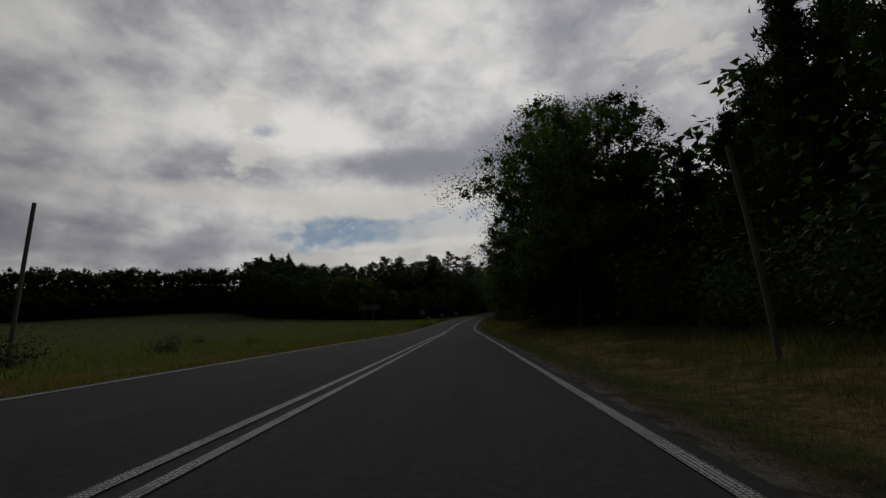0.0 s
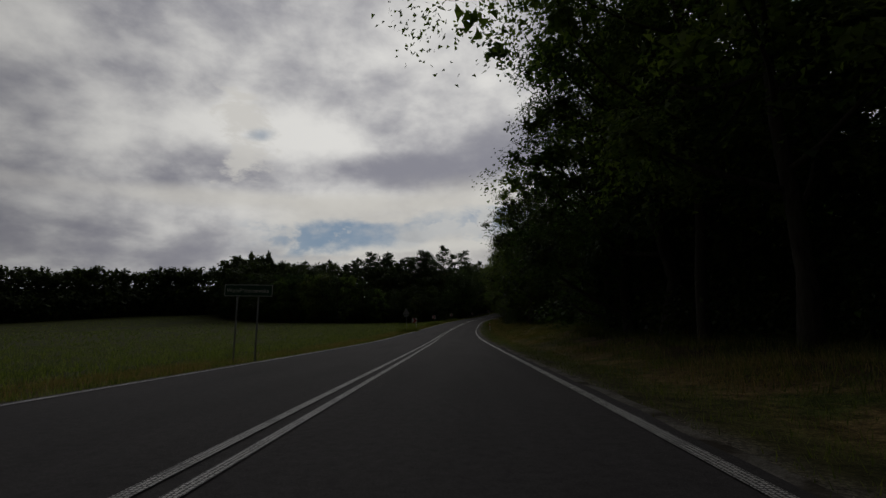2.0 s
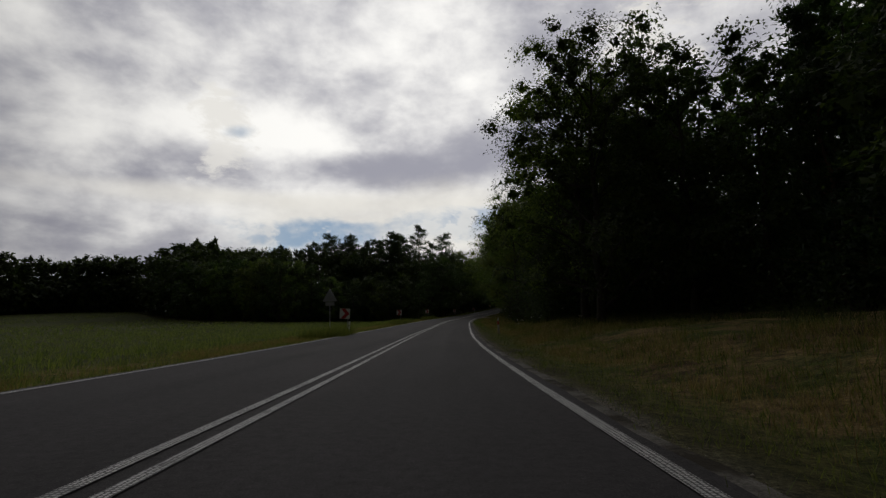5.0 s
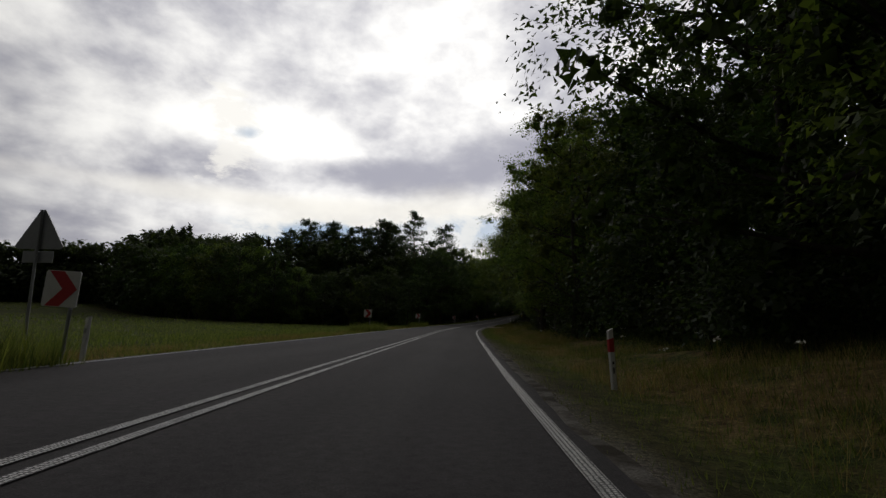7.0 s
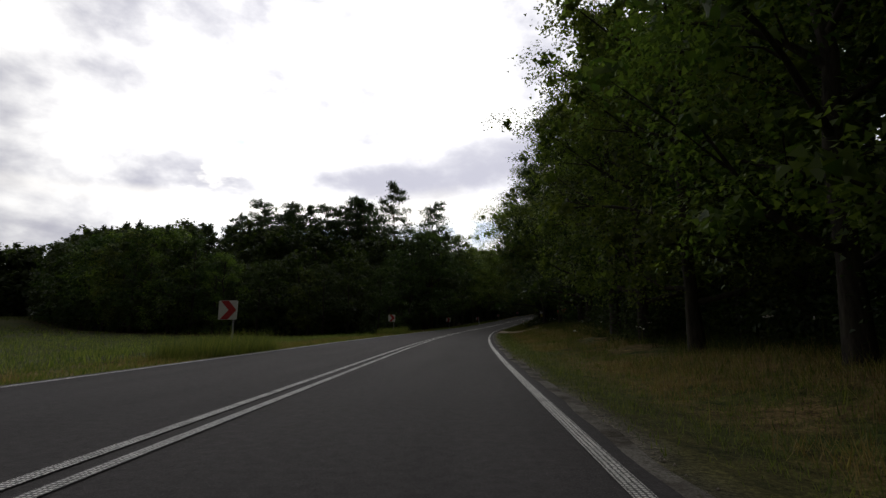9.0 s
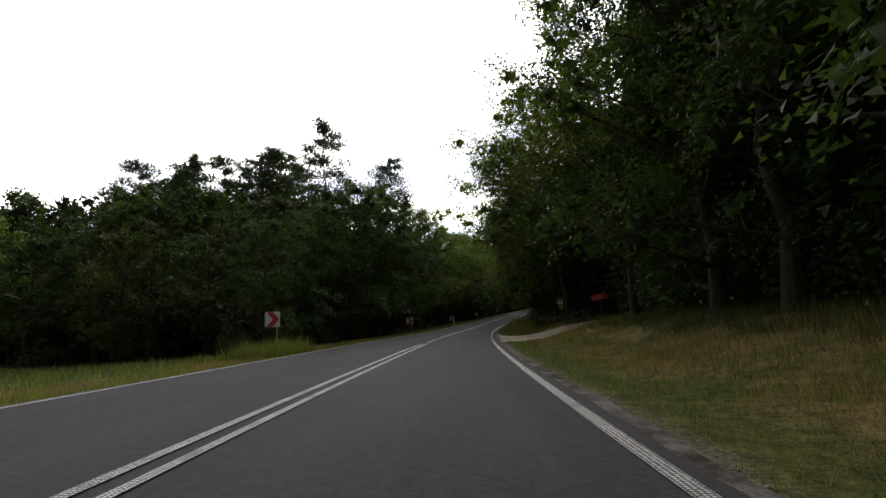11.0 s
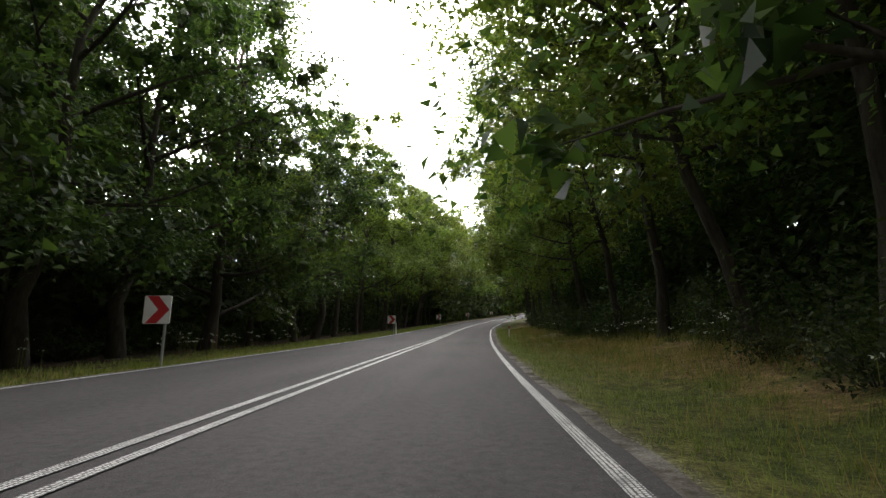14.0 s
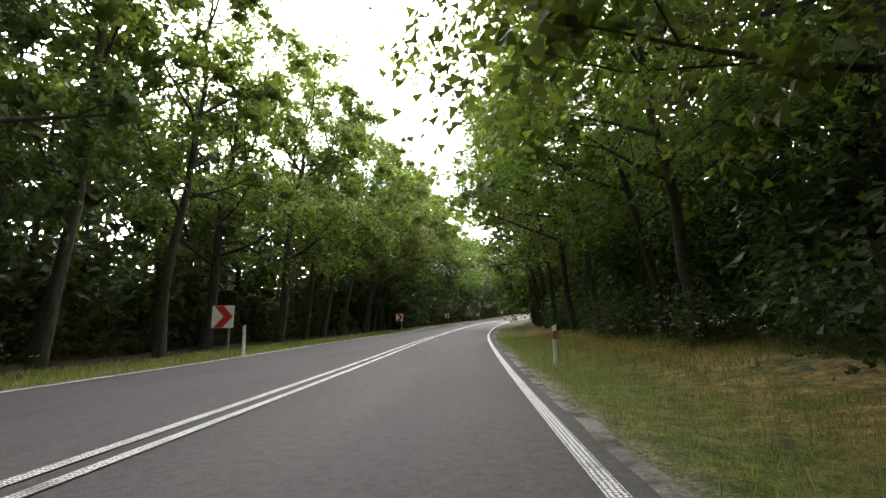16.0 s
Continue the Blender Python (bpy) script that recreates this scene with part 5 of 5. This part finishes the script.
tufts("verge_grass", scatter(rng_g, 36000, -20, 240, 4.15, 8.0, verge_keep), 0.11, 8, 0.006, rng_g, GRASS, "short green grass on the verge", "grass")
tufts("rough_grass", scatter(rng_g, 15000, -20, 240, 7.0, 13.0, lambda s, e: off_track(s, e) & patchy(s, e, -0.35)), 0.27, 8, 0.009, rng_g, GRASS, "rough green grass towards the wood", "grass")
tufts("dry_grass", scatter(rng_g, 26000, -20, 240, 5.6, 11.5, straw_zone), 0.24, 8, 0.006, rng_g, DRY_GRASS, "dry straw-coloured grass on the verge", "grass")
tufts("grass_stalks", scatter(rng_g, 9000, -20, 240, 5.4, 11.0, lambda s, e: off_track(s, e) & patchy(s, e, -0.25)), 0.50, 3, 0.0035, rng_g, DRY_GRASS, "thin pale seed stalks standing above the verge grass", "grass", 0.35)
tufts("tall_weeds", scatter(rng_g, 13000, -22, 235, 8.8, 14, lambda s, e: off_track(s, e) & (e > 9.3 + 1.2 * wobble(s, e) + 3.5 * sstep(s, 48, 56) * (1 - sstep(s, 66, 72)))), 0.42, 10, 0.009, rng_g, WEEDS, "tall dark weeds at the foot of the wood", "weeds", 0.7, 0.2)
tufts("left_verge_grass", scatter(rng_g, 16000, -22, 260, -8.8, -5.05, lambda s, e: s > -99), 0.17, 8, 0.009, rng_g, GRASS, "green grass along the far verge", "grass")
tufts("left_dry_grass", scatter(rng_g, 9000, -22, 175, -8.6, -5.3, lambda s, e: patchy(s, e, -0.1)), 0.20, 8, 0.008, rng_g, DRY_GRASS, "dry grass along the far verge", "grass")
tufts("field_grass", scatter(rng_g, 20000, -20, 156, -48, -8.4, lambda s, e: rng_g.uniform(size=len(e)) < np.clip(1.25 + e / 50, 0.2, 1)), 0.30, 8, 0.018, rng_g, GRASS, "knee-high meadow grass of the field", "grass", 0.6, 0.25)


def far_meadow():
    x, y = rng_g.uniform(-170, -40, 9000), rng_g.uniform(10, 285, 9000)
    s, e = along(x, y)
    rim = np.interp(-x, [0, 6, 20, 42, 72, 104, 134, 178], [157, 159, 162, 176, 208, 248, 284, 286]) - y
    m = (rim > 1) & (e < -44)
    x, y = x[m], y[m]
    return np.stack([x, y, ground_z(x, y)], 1)


tufts("far_meadow_grass", far_meadow(), 0.42, 4, 0.06, rng_g, GRASS, "olive meadow grass towards the far wood", "grass")
tufts("mound_grass", np.concatenate([scatter(rng_g, 800, s - 2.2, s + 2.2, e - 1.3, e + 1.3, lambda s, e: s > -99) for s, e in ((117, -6.3), (152, -6.6), (77.5, -5.9))]), 0.70, 7, 0.010, rng_g, GRASS, "long grass left standing round the sign posts", "grass")


def flowers():
    """Umbels of small white flowers along the wood's foot."""
    rng = np.random.default_rng(9)
    p = np.concatenate([scatter(rng, 320, 178, 232, 8.6, 11.5, lambda s, e: patchy(s, e, 0.1)), scatter(rng, 60, 171.5, 178, 7.6, 12.5, lambda s, e: off_track(s, e)), scatter(rng, 200, 178, 215, -9.5, -7.2, lambda s, e: patchy(s, e, 0.1)), scatter(rng, 25, 70, 130, 6.5, 10.5, lambda s, e: s > -99)])
    H = rng.uniform(0.4, 0.95, len(p))
    a = np.repeat(p + np.stack([0 * H, 0 * H, H], 1), 7, 0) + rng.normal(size=(len(p) * 7, 3)) * np.array([0.055, 0.055, 0.018])
    V, F = leaf_quads(a, 0.055, rng, 0.25, 0.9)
    st = np.repeat(p, 1, 0)
    w = np.array([0.006, 0, 0])
    V2 = np.stack([st - w, st + w, st + w + np.stack([0 * H, 0 * H, H], 1), st - w + np.stack([0 * H, 0 * H, H], 1)], 1).reshape(-1, 3)
    F2 = np.arange(len(V2)).reshape(-1, 4) + len(V)
    me = fast_mesh("wildflowers", np.concatenate([V, V2]), np.concatenate([F, F2]), [PETAL, GRASS], np.concatenate([np.zeros(len(F)), np.ones(len(F2))]))
    tagged(new("wildflowers", me), "white umbel flowers at the foot of the wood", "flowers", kind="stuff")


flowers()
for s, e, k in ((21.3, -14.9, 0.42), (8.0, -14.5, 0.62), (-2.6, -14.0, 0.9), (30, -24, 0.5)):
    grow(SHRUBS[:1], s, e, k, "small round bush standing in the meadow", "bush", "bushes in the meadow", "bush")


def stones():
    """Loose grit beside the asphalt and on the sandy track."""
    rng = np.random.default_rng(3)
    p = np.concatenate([scatter(rng, 2500, -20, 225, 4.04, 4.4, lambda s, e: s > -99), scatter(rng, 350, 154, 172, 4.4, 12, lambda s, e: track_dist(s, e) < 0)])
    r = rng.uniform(0.008, 0.028, len(p))
    base = np.array([[1, 0, 0], [0, 1, 0], [-1, 0, 0], [0, -1, 0], [0, 0, 0.8], [0, 0, -0.6]])
    V = (p[:, None, :] + base[None] * r[:, None, None] * rng.uniform(0.6, 1.3, (len(p), 6, 1))).reshape(-1, 3)
    f = np.array([[0, 1, 4], [1, 2, 4], [2, 3, 4], [3, 0, 4], [1, 0, 5], [2, 1, 5], [3, 2, 5], [0, 3, 5]])
    F = (np.arange(len(p))[:, None, None] * 6 + f[None]).reshape(-1, 3)
    me = fast_mesh("gravel", V, F, plain_material("grey_stone", (0.33, 0.29, 0.245), 0.9, 0.2))
    tagged(new("gravel", me), "loose grey grit along the asphalt's edge", "gravel", kind="stuff")


stones()


def twigs():
    """Dry twigs and bared roots lying on the sandy track."""
    rng = np.random.default_rng(12)
    p = scatter(rng, 260, 158, 173, 4.8, 13, lambda s, e: np.abs(track_dist(s, e) + 0.35) < 0.75)
    tubes = []
    for q in p[:45]:
        a, n = rng.uniform(0, 6.28), rng.uniform(0.12, 0.5)
        d = np.array([math.cos(a), math.sin(a), 0]) * n
        pts = []
        for t in (0, 0.35, 0.7, 1):
            w = q + d * t + np.append(rng.normal(size=2) * 0.05, 0)
            w[2] = float(ground_z(w[0], w[1])) + 0.015
            pts.append(w)
        r = rng.uniform(0.003, 0.009)
        tubes.append(tube(pts, [r, r * 0.9, r * 0.7, r * 0.4], 5))
    tagged(new("fallen_twigs", fast_mesh("fallen_twigs", *join_tubes(tubes), BARK)), "dry twigs and bared roots on the sandy track", "twigs", kind="stuff")


twigs()
